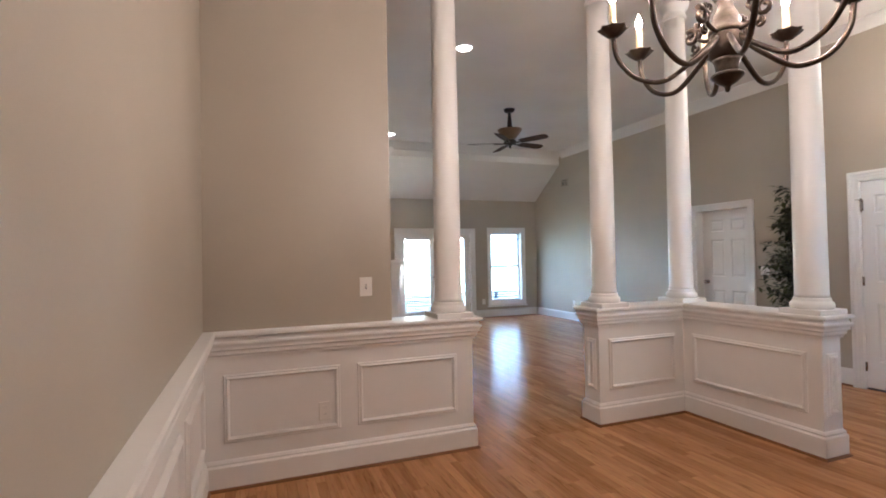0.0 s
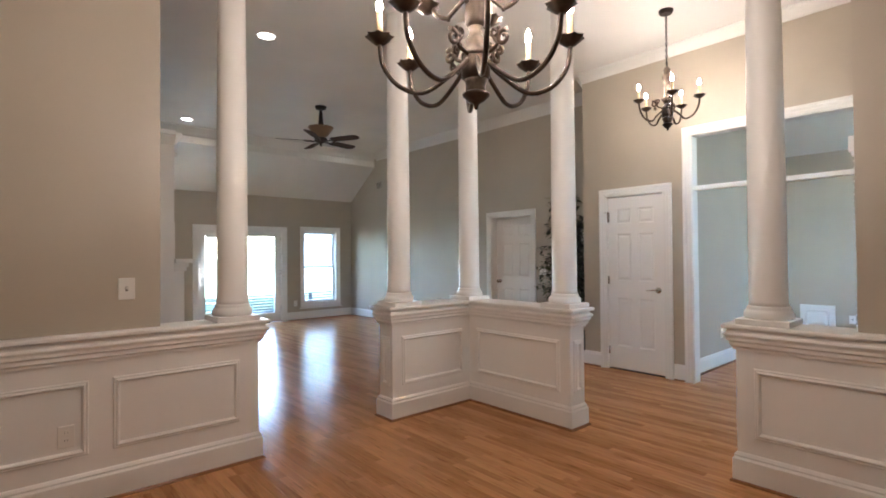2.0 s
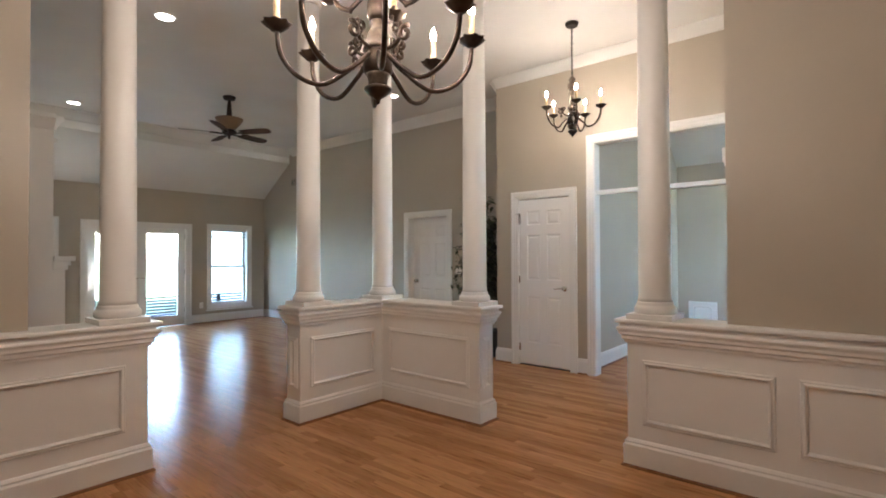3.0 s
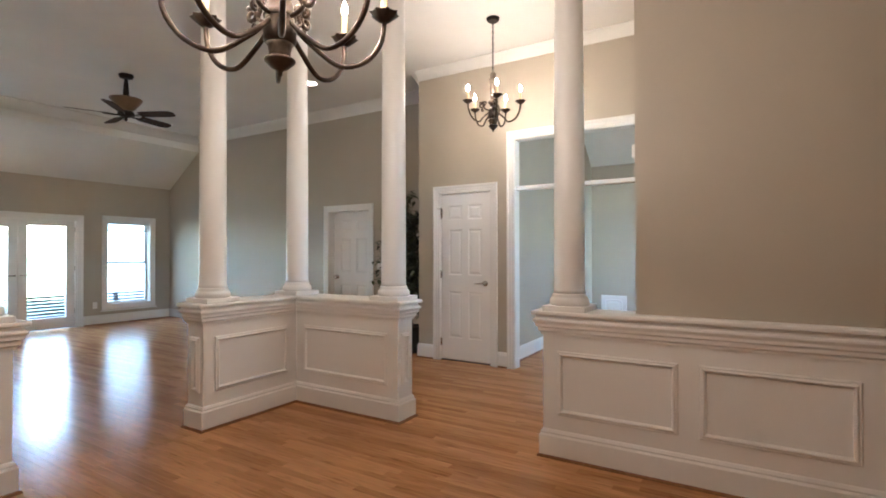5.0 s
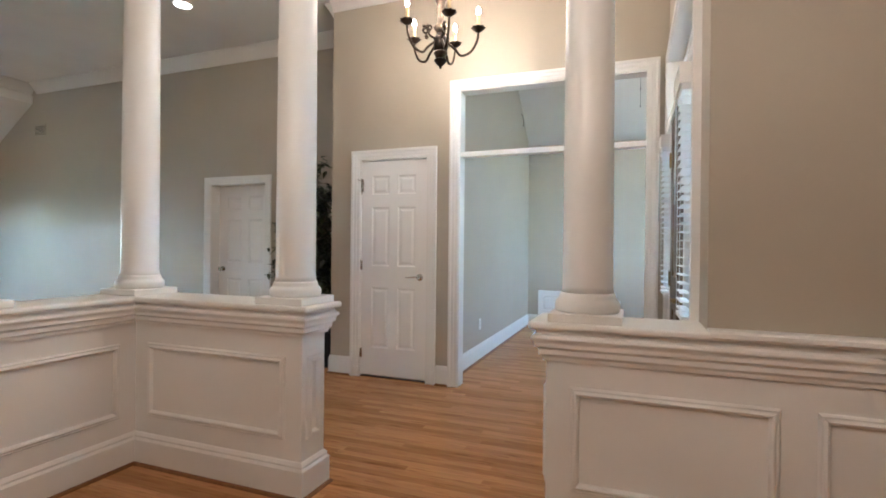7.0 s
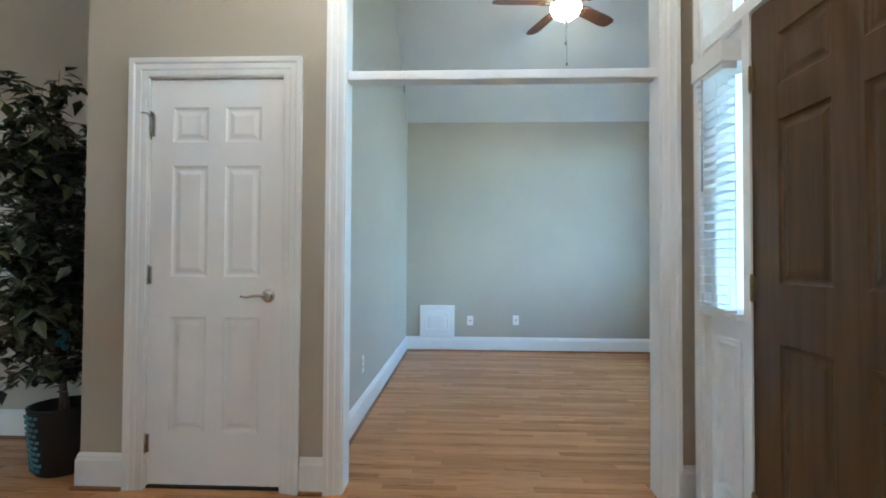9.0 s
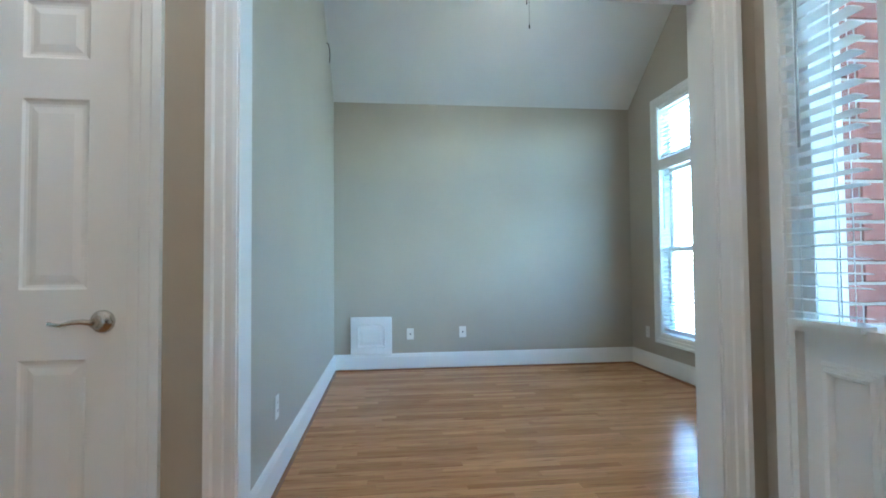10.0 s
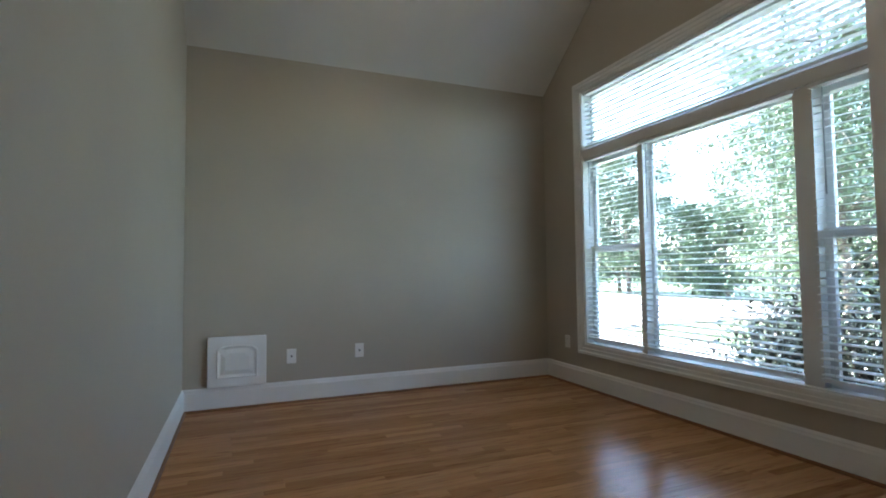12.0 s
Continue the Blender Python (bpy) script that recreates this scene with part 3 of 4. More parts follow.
def blind(name, label, width, height, at, pitch=0.043, tilt=8, depth=0.048, group="window blinds", wand=0.0, head=0.05):
    """A horizontal blind hanging at z=0 downwards, spread along local x from 0, slats one by one."""
    ob = thing(name, label, "blind", at, group)
    bm = boxes((0, width, -depth * 0.6, depth * 0.6, -head, 0))
    bevel(bm, 0.004)
    part("headrail", bm, SLAT, ob)
    bm = bmesh.new()
    pts = [(-depth / 2, 0.0), (-depth / 4, 0.0035), (depth / 4, 0.0035), (depth / 2, 0.0), (depth / 4, 0.0012), (-depth / 4, 0.0012)]
    c, s = math.cos(radians(tilt)), math.sin(radians(tilt))
    loop = [(y * c - z * s, y * s + z * c) for y, z in pts]
    hull(bm, [(0.004, y, z) for y, z in loop], [(width - 0.004, y, z) for y, z in loop])
    me = mesh_of("slat", bm, SLAT)
    k = int((height - 0.07) / pitch)
    for i in range(k):
        o = new("slat", me)
        o.parent = ob
        o.location = (0, 0, -0.06 - pitch * (i + 0.5))
    end = -0.06 - pitch * k
    part("bottom_rail", boxes((0.002, width - 0.002, -0.022, 0.022, end - 0.018, end)), SLAT, ob)
    xs = [0.12 * width, 0.88 * width] if width > 0.35 else [0.25 * width, 0.75 * width]
    for x in xs:
        bm = bmesh.new()
        for y in (-depth * 0.52, depth * 0.52):
            tube(bm, [(x, y, -0.05), (x, y, end)], 0.0012, 4)
        part("ladder_cord", bm, SLAT, ob)
    if wand:
        bm = bmesh.new()
        tube(bm, [(0.08, -depth * 0.75, -0.04), (0.082, -depth * 0.8, -wand)], 0.004, 6)
        part("wand", bm, painted("clear_wand", (0.45, 0.47, 0.47), 0.2), ob)
    return ob


def pane(parent, x0, x1, y, z0, z1):
    ob = part("pane", boxes((x0, x1, y - 0.003, y + 0.003, z0, z1)), GLASS, parent)
    ob.visible_shadow = False
    return ob


def sash(parent, x0, x1, y0, y1, z0, z1, w=0.042, name="sash"):
    bm = boxes((x0, x0 + w, y0, y1, z0, z1), (x1 - w, x1, y0, y1, z0, z1), (x0 + w, x1 - w, y0, y1, z0, z0 + w), (x0 + w, x1 - w, y0, y1, z1 - w, z1))
    ob = part(name, bm, VINYL, parent)
    pane(ob, x0 + w, x1 - w, (y0 + y1) / 2, z0 + w, z1 - w)
    return ob


# great room: two double-hung windows and a pair of glazed doors
for i, (a, b) in enumerate(((2.755, 3.565), (6.19, 7.0))):
    win = thing("window_%d" % (i + 1), "white double-hung window with a raised blind", "window", kind="structure")
    part("window_frame", lining_bm("y", YG, YG + 0.15, a, b, 0.345, 1.945, 0.02, True), WHITE, win)
    part("casing", casing_bm("y", YG, -1, a + 0.006, b - 0.006, 0.351, 1.939, 0.085, True), WHITE, win)
    sash(win, a + 0.02, b - 0.02, YG + 0.09, YG + 0.12, 0.365, 1.16)
    sash(win, a + 0.02, b - 0.02, YG + 0.12, YG + 0.145, 1.12, 1.925)
    blind("blind", "white horizontal blind raised to a stack in a great room window", b - a - 0.05, 0.175, pose(a + 0.025, YG + 0.045, 1.923), tilt=2, pitch=0.0095)
    bm = boxes((a - 0.10, b + 0.10, YG - 0.05, YG, 0.235, 0.26))
    bevel(bm, 0.004)
    part("window_sill", bm, WHITE, win)
french = thing("door_4", "pair of white glazed doors to a deck", "door", kind="structure")
part("jamb", lining_bm("y", YG, YG + 0.15, 4.03, 5.724, 0, 1.92, 0.03), WHITE, french)
part("casing", casing_bm("y", YG, -1, 4.038, 5.716, 0, 1.912, 0.09), WHITE, french)
for a in (4.062, 4.878):
    lf = part("leaf", boxes((a, a + 0.125, YG + 0.05, YG + 0.095, 0.01, 1.888), (a + 0.689, a + 0.813, YG + 0.05, YG + 0.095, 0.01, 1.888),
                            (a + 0.125, a + 0.689, YG + 0.05, YG + 0.095, 0.01, 0.20), (a + 0.125, a + 0.689, YG + 0.05, YG + 0.095, 1.79, 1.888)), WHITE, french)
    pane(lf, a + 0.125, a + 0.689, YG + 0.073, 0.20, 1.79)
    if a < 4.5:
        blind("blind", "white horizontal blind on a glazed door", 0.56, 1.59, pose(a + 0.128, YG + 0.022, 1.80), tilt=25, depth=0.035, pitch=0.036)
for x in (4.835, 4.918):
    bm = bmesh.new()
    tube(bm, [(x, YG + 0.05, 0.95), (x, YG + 0.0, 0.95), (x + (0.1 if x > 4.88 else -0.1), YG + 0.0, 0.95)], 0.009, 8)
    part("door_handle", bm, NICKEL, french)
for z in (0.25, 1.0, 1.7):
    part("hinge", boxes((5.690, 5.703, YG + 0.035, YG + 0.05, z, z + 0.09)), NICKEL, french)

# study: wide window of three lights and a long light above
win = thing("window_3", "wide white study window with side sashes and a top light", "window", kind="structure")
a, b = 7.357, 9.965
part("window_frame", lining_bm("y", YW - 0.15, YW, a, b, 0.39, 2.70, 0.018, True), WHITE, win)
part("casing", casing_bm("y", YW, 1, a + 0.006, b - 0.006, 0.396, 2.694, 0.09, True), WHITE, win)
part("mullion", boxes((a + 0.018, b - 0.018, YW - 0.13, YW - 0.004, 2.072, 2.152)), WHITE, win, "broad level mullion")
for p, q in ((9.250, 9.305), (7.995, 8.10)):
    part("mullion", boxes((p, q, YW - 0.13, YW - 0.03, 0.408, 2.072)), WHITE, win)
sash(win, a + 0.018, b - 0.018, YW - 0.13, YW - 0.10, 2.152, 2.682, 0.024, "top_light")
sash(win, 8.10, 9.25, YW - 0.13, YW - 0.10, 0.408, 2.072, 0.028, "picture_light")
for p, q in ((a + 0.018, 7.995), (9.305, b - 0.018)):
    sash(win, p, q, YW - 0.115, YW - 0.085, 0.408, 1.275)
    sash(win, p, q, YW - 0.145, YW - 0.115, 1.225, 2.072)
blind("blind", "white horizontal blind in the study top light", b - a - 0.06, 0.52, pose(a + 0.03, YW - 0.04, 2.68), tilt=2, head=0.02)
for p, q in ((a + 0.026, 8.005), (8.09, 9.262), (9.272, b - 0.026)):
    blind("blind", "white horizontal blind lowered in the study window", q - p, 1.655, pose(q, YW - 0.034, 2.070, 0, 0, 180), tilt=8, wand=0.62, head=0.022)

# front entry: door, two side lights, long light above
entry = thing("door_5", "front entry with brown door between white side lights", "door", kind="structure")
y0, y1 = YF - 0.16, YF + 0.024
part("jamb", lining_bm("y", y0, y1, 4.90, 6.62, 0, 2.62, 0.03), WHITE, entry)
part("casing", boxes((4.856, 4.906, YF, y1 + 0.008, 0, 2.664), (6.614, 6.664, YF, y1 + 0.008, 0, 2.664), (4.906, 6.614, YF, y1 + 0.008, 2.614, 2.664)), WHITE, entry)
for p, q in ((5.265, 5.315), (6.240, 6.290)):
    part("mullion", boxes((p, q, y0 + 0.01, y1 - 0.004, 0.0, 2.07)), WHITE, entry)
part("header", boxes((4.93, 6.59, y0 + 0.01, y1 - 0.002, 2.07, 2.125)), WHITE, entry)
sash(entry, 4.93, 6.59, y0 + 0.04, y0 + 0.08, 2.125, 2.59, 0.05, "top_light")
for p, q in ((4.93, 5.265), (6.290, 6.59)):
    sd = part("side_light", boxes((p, p + 0.045, y0 + 0.05, y1 - 0.03, 0, 2.07), (q - 0.045, q, y0 + 0.05, y1 - 0.03, 0, 2.07), (p + 0.045, q - 0.045, y0 + 0.05, y1 - 0.03, 0, 0.93), (p + 0.045, q - 0.045, y0 + 0.05, y1 - 0.03, 1.95, 2.07)), WHITE, entry)
    pane(sd, p + 0.045, q - 0.045, y0 + 0.07, 0.93, 1.95)
    bm = bmesh.new()
    panel_frame(bm, "y", y1 - 0.03, 1, p + 0.06, q - 0.06, 0.18, 0.82)
    part("panel_moulding", bm, WHITE, sd)
    part("sill", boxes((p + 0.01, q - 0.01, y1 - 0.03, y1 + 0.02, 0.905, 0.93)), WHITE, sd)
    u, v = (p + 0.01, q - 0.05) if p < 5.5 else (p + 0.05, q - 0.005)
    blind("blind", "white horizontal blind in a side light", v - u - 0.01, 1.02, pose(v - 0.005, y1 + 0.012, 1.95, 0, 0, 180), pitch=0.038, tilt=-4, wand=0.52)
    bm = boxes((u - 0.01, v + 0.01, y1 + 0.04, y1 + 0.05, 1.925, 2.012), (u - 0.01, u, y1 - 0.03, y1 + 0.04, 1.925, 2.012), (v, v + 0.01, y1 - 0.03, y1 + 0.04, 1.925, 2.012), (u, v, y1 - 0.03, y1 + 0.04, 2.0, 2.012))
    part("valance", bm, WHITE, sd)
fd = part("leaf", six_panel_leaf(0.918, 2.045, 0.044, DARKDOOR), DARKDOOR, entry, "dark brown six-panel door leaf")
fd.matrix_world = pose(6.237, y1 - 0.010, 0.015, 0, 0, 180)
for z in (0.22, 1.02, 1.80):
    h = hinge(fd, 0.0, z, BRASS)
lever_handle(fd, 0.85, 0.95, BRASS, 1)
part("threshold", boxes((4.93, 6.59, y0, y1, 0, 0.012)), BRONZE, entry)


# ---- chandeliers ----
def arc(points, steps=6):
    """A smooth curve (Catmull-Rom) through points."""
    p = [Vector(q) for q in points]
    p = [2 * p[0] - p[1]] + p + [2 * p[-1] - p[-2]]
    out = []
    for i in range(1, len(p) - 2):
        for k in range(steps):
            t = k / steps
            out.append(0.5 * (2 * p[i] + (p[i + 1] - p[i - 1]) * t + (2 * p[i - 1] - 5 * p[i] + 4 * p[i + 1] - p[i + 2]) * t * t + (3 * p[i] - p[i - 1] - 3 * p[i + 1] + p[i + 2]) * t ** 3))
    return out + [p[-2]]


def candle_arm(parent, angle, r, z, start, dip, scroll, k=1.0, tube_r=0.0095, lit=None):
    """One curved arm with its scroll, ruffled cup, candle sleeve and lit bulb; r, z: where the cup sits."""
    turn = Matrix.Rotation(radians(angle), 4, "Z")
    bm = bmesh.new()
    tube(bm, arc([(0.045 * k, 0, start), (0.11 * k, 0, start - 0.06 * k), (0.55 * r, 0, dip), (0.80 * r, 0, dip + 0.025 * k), (0.96 * r, 0, dip + 0.10 * k), (r, 0, z - 0.012)]), tube_r * k, 8)
    if scroll:
        for cx, cz, r0, r1, first, way, thick in ((0.092, 0.092, 0.006, 0.023, -0.6, 1, 0.0085), (0.134, 0.058, 0.008, 0.031, 2.2, -1, 0.0100), (0.116, 0.012, 0.005, 0.015, 0.4, 1, 0.0070)):
            curl = [((cx + (r0 + (r1 - r0) * i / 12) * math.cos(first + way * 0.62 * i)) * k, 0, start + (cz + (r0 + (r1 - r0) * i / 12) * math.sin(first + way * 0.62 * i)) * k) for i in range(13)]
            tube(bm, curl, 0.8 * thick * k, 8, thick * k)
        tube(bm, arc([(0.045 * k, 0, start + 0.02 * k), (0.075 * k, 0, start + 0.025 * k), (0.102 * k, 0, start + 0.042 * k), (0.088 * k, 0, start + 0.072 * k)]), 0.008 * k, 7)
    bm.transform(turn)
    arm = part("arm", bm, BRONZE, parent)
    bm = bmesh.new()
    seg = 24
    rings = []
    for rr, h, ruffle in ((0.010, -0.014, 0), (0.020, -0.010, 0), (0.038, 0.004, 0.05), (0.050, 0.018, 0.12), (0.052, 0.021, 0.12), (0.038, 0.012, 0.05), (0.014, 0.006, 0)):
        rings.append([bm.verts.new((k * rr * (1 + ruffle * math.cos(8 * 2 * math.pi * i / seg)) * math.cos(2 * math.pi * i / seg), k * rr * (1 + ruffle * math.cos(8 * 2 * math.pi * i / seg)) * math.sin(2 * math.pi * i / seg), k * (h + 0.3 * ruffle * 0.02 * math.cos(8 * 2 * math.pi * i / seg)))) for i in range(seg)])
    for a, b in zip(rings, rings[1:]):
        for i in range(seg):
            bm.faces.new((a[i], a[(i + 1) % seg], b[(i + 1) % seg], b[i])).smooth = True
    bm.faces.new(rings[0][::-1])
    bm.faces.new(rings[-1])
    bmesh.ops.translate(bm, verts=bm.verts, vec=(r, 0, z))
    bm.transform(turn)
    part("cup", bm, BRONZE, arm)
    bm = bmesh.new()
    turned(bm, [(0.0125 * k, 0.004), (0.013 * k, 0.05 * k), (0.0125 * k, 0.115 * k), (0.009 * k, 0.118 * k)], 12, (r, 0), z)
    bm.transform(turn)
    part("candle_sleeve", bm, WAX, arm)
    bm = bmesh.new()
    turned(bm, [(0.006 * k, 0.117 * k), (0.011 * k, 0.128 * k), (0.0125 * k, 0.140 * k), (0.010 * k, 0.154 * k), (0.0045 * k, 0.169 * k), (0.001, 0.178 * k)], 10, (r, 0), z)
    bm.transform(turn)
    part("bulb", bm, lit or FLAME, arm, "lit flame-shaped bulb")


def chain(parent, z0, z1, mat=None):
    bm = bmesh.new()
    z, i = z0, 0
    while z < z1 - 0.01:
        pts = [(0.009 * math.cos(a), 0, z + 0.016 + 0.019 * math.sin(a)) for a in [2 * math.pi * j / 10 for j in range(11)]]
        if i % 2:
            pts = [(0, p[0], p[2]) for p in pts]
        tube(bm, pts, 0.0026, 5)
        z, i = z + 0.029, i + 1
    part("chain", bm, mat or IRON, parent)


def stem(parent, profile, name, mat):
    bm = bmesh.new()
    turned(bm, profile, 24)
    part(name, bm, mat, parent)


ch = thing("chandelier", "large aged bronze chandelier with eight lit candle arms", "chandelier", pose(2.715, 2.201, 1.92, 0, 0, 4))
stem(ch, [(0.002, 0), (0.008, 0.004), (0.009, 0.016), (0.012, 0.022), (0.030, 0.032), (0.052, 0.052), (0.054, 0.060), (0.046, 0.066)], "finial", BRONZE)
stem(ch, [(0.036, 0.066), (0.037, 0.085), (0.041, 0.105), (0.047, 0.115)], "lower_neck", BRONZEL)
stem(ch, [(0.047, 0.115), (0.056, 0.125), (0.057, 0.16), (0.050, 0.195), (0.052, 0.205)], "lower_vase", BRONZE)
stem(ch, [(0.056, 0.205), (0.058, 0.212), (0.056, 0.222), (0.045, 0.226), (0.046, 0.25), (0.038, 0.275), (0.028, 0.29), (0.024, 0.31), (0.030, 0.32)], "middle_vase", BRONZEL)
stem(ch, [(0.030, 0.32), (0.040, 0.335), (0.043, 0.37), (0.038, 0.41), (0.046, 0.43), (0.048, 0.47), (0.034, 0.50), (0.026, 0.56), (0.030, 0.60), (0.020, 0.63), (0.006, 0.66), (0.006, 0.68)], "upper_vase", BRONZE)
for i in range(8):
    candle_arm(ch, 2 + 45 * i, 0.372, 0.262, 0.185, 0.065, i % 2 == 0)
for i in range(4):
    candle_arm(ch, 24 + 90 * i, 0.205, 0.425, 0.44, 0.375, False)
chain(ch, 0.67, H - 1.92 - 0.03)
stem(ch, [(0.05, H - 1.92 - 0.035), (0.062, H - 1.92 - 0.02), (0.064, H - 1.92 - 0.001)], "canopy", BRONZE)

c2 = thing("chandelier", "small dark foyer chandelier with five lit candle arms", "chandelier", pose(5.90, 2.90, 2.487, 0, 0, 12))
stem(c2, [(0.002, 0), (0.008, 0.004), (0.010, 0.018), (0.026, 0.030), (0.046, 0.055), (0.046, 0.062), (0.034, 0.07)], "finial", IRON)
stem(c2, [(0.034, 0.07), (0.038, 0.09), (0.050, 0.105), (0.048, 0.12), (0.040, 0.125)], "lower_neck", BRONZE)
stem(c2, [(0.046, 0.125), (0.052, 0.16), (0.050, 0.20), (0.054, 0.21), (0.040, 0.23), (0.026, 0.25)], "lower_vase", IRON)
stem(c2, [(0.026, 0.25), (0.040, 0.27), (0.055, 0.29), (0.030, 0.31), (0.028, 0.36), (0.034, 0.42), (0.030, 0.45), (0.042, 0.48), (0.044, 0.51), (0.026, 0.535), (0.034, 0.56), (0.018, 0.585), (0.006, 0.60)], "upper_vase", BRONZEL)
bm = bmesh.new()
tube(bm, [(0.024 * math.cos(a), 0, 0.622 + 0.024 * math.sin(a)) for a in [2 * math.pi * j / 14 for j in range(15)]], 0.004, 6)
part("ring", bm, IRON, c2)
for i in range(5):
    candle_arm(c2, 201 + 72 * i, 0.265, 0.262, 0.19, 0.09, i % 2 == 0, 0.95, lit=FLAME2)
chain(c2, 0.64, H - 2.487 - 0.03)
stem(c2, [(0.05, H - 2.487 - 0.035), (0.062, H - 2.487 - 0.02), (0.064, H - 2.487 - 0.001)], "canopy", IRON)
tube_bm = bmesh.new()
tube(tube_bm, [(0.006, 0.004, 0.62), (0.006, 0.004, H - 2.487 - 0.03)], 0.003, 6)
part("cord", tube_bm, IRON, c2)


# ---- switches, sockets, grilles ----
def wall_plate(name, label, category, at, w=0.075, h=0.118, kind="switch", mat=None):
    """A plate on a wall: local x across, z up, front to -y."""
    ob = thing(name, label, category, at)
    bm = boxes((-w / 2, w / 2, -0.006, 0, -h / 2, h / 2))
    bevel(bm, 0.003)
    part("plate", bm, mat or PLASTIC, ob)
    if kind == "switch":
        bm = boxes((-0.006, 0.006, -0.0075, -0.006, -0.013, 0.013))
        # the slot is a dark block: its shade is put into the colour
        part("slot", bm, SLOT_SHADE, ob)
        bm = bmesh.new()
        hull(bm, [(-0.004, -0.007, -0.006), (0.004, -0.007, -0.006), (0.004, -0.007, 0.008), (-0.004, -0.007, 0.008)], [(-0.0035, -0.017, 0.006), (0.0035, -0.017, 0.006), (0.0035, -0.016, 0.011), (-0.0035, -0.016, 0.011)])
        part("toggle", bm, PLASTIC, ob)
    elif kind == "socket":
        for s in (-1, 1):
            bm = bmesh.new()
            turned(bm, [(0.0165, 0), (0.0165, 0.002)], 16)
            bmesh.ops.rotate(bm, verts=bm.verts, cent=(0, 0, 0), matrix=Matrix.Rotation(radians(90), 3, "X"))
            bmesh.ops.translate(bm, verts=bm.verts, vec=(0, -0.006, s * 0.021))
            f = part("socket_face", bm, PLASTIC, ob)
            # solid dark bars painting the shade of the pin slots
            part("slot", boxes((-0.008, -0.006, -0.0088, -0.008, s * 0.021 - 0.002, s * 0.021 + 0.007), (0.006, 0.008, -0.0088, -0.008, s * 0.021 - 0.002, s * 0.021 + 0.007)), SLOT_SHADE, f)
    elif kind == "jack":
        part("jack", boxes((-0.007, 0.007, -0.008, -0.006, -0.007, 0.007)), SLOT_SHADE, ob)
    return ob


wall_plate("light_switch", "white toggle light switch on the beige dining wall", "light switch", pose(1.862, YN, 1.180), 0.082, 0.125)
wall_plate("wall_socket", "white wall socket in the dining room wainscot", "socket", pose(1.583, YN - 0.004, 0.396), kind="socket")
wall_plate("light_switch", "white double light switch beside the potted plant", "light switch", pose(XG, 5.472, 1.113, 0, 0, -90), 0.118, 0.118)
wall_plate("wall_socket", "white wall socket low on the great room wall", "socket", pose(XG, 9.6, 0.36, 0, 0, -90), kind="socket")
wall_plate("wall_socket", "white wall socket low between the great room windows", "socket", pose(6.0, YG, 0.36), kind="socket")
wall_plate("wall_socket", "white wall socket low on the study back wall", "socket", pose(XS, 2.372, 0.377, 0, 0, -90), kind="jack")
wall_plate("cable_plate", "white cable plate low on the study back wall", "wall plate", pose(XS, 1.806, 0.388, 0, 0, -90), kind="jack")
wall_plate("wall_socket", "white wall socket on the study side wall", "socket", pose(7.861, YL, 0.39), kind="socket")
wall_plate("wall_socket", "white wall socket beside the study window", "socket", pose(10.225, YW, 0.387, 0, 0, 180), kind="socket")

vent = thing("wall_vent", "small beige slatted vent high on the great room wall", "vent", pose(XG, 9.844, 2.91, 0, 0, -90))
part("frame", boxes((-0.13, 0.13, -0.008, 0, -0.085, -0.07), (-0.13, 0.13, -0.008, 0, 0.07, 0.085), (-0.13, -0.115, -0.008, 0, -0.07, 0.07), (0.115, 0.13, -0.008, 0, -0.07, 0.07)), WALL, vent)
# dark sheet in place of the duct's shade between the slats
part("shade_backing", boxes((-0.115, 0.115, -0.003, -0.001, -0.07, 0.07)), SLOT_SHADE, vent)
for i in range(7):
    bm = boxes((-0.115, 0.115, -0.009, -0.004, -0.064 + 0.02 * i, -0.053 + 0.02 * i))
    part("slat", bm, WALL, vent)


def downlight(x, y):
    ob = thing("downlight", "lit round recessed ceiling light with white trim", "ceiling light", pose(x, y, H), group="recessed ceiling lights")
    bm = bmesh.new()
    seg = 28
    rings = [[bm.verts.new((r * math.cos(2 * math.pi * i / seg), r * math.sin(2 * math.pi * i / seg), z)) for i in range(seg)] for r, z in ((0.098, 0.0), (0.096, -0.008), (0.080, -0.009), (0.076, -0.003), (0.076, -0.001))]
    for a, b in zip(rings, rings[1:]):
        for i in range(seg):
            bm.faces.new((a[i], a[(i + 1) % seg], b[(i + 1) % seg], b[i]))
    part("trim_ring", bm, WHITE, ob)
    bm = bmesh.new()
    turned(bm, [(0.075, -0.004), (0.076, -0.002)], 28)
    part("lens", bm, CANLIT, ob, "glowing lens")
    return ob


d1 = downlight(3.297, 5.762)
for p in ((3.49, 9.54), (6.29, 5.79), (6.48, 9.56)):
    copy_thing(d1, pose(*p, H))

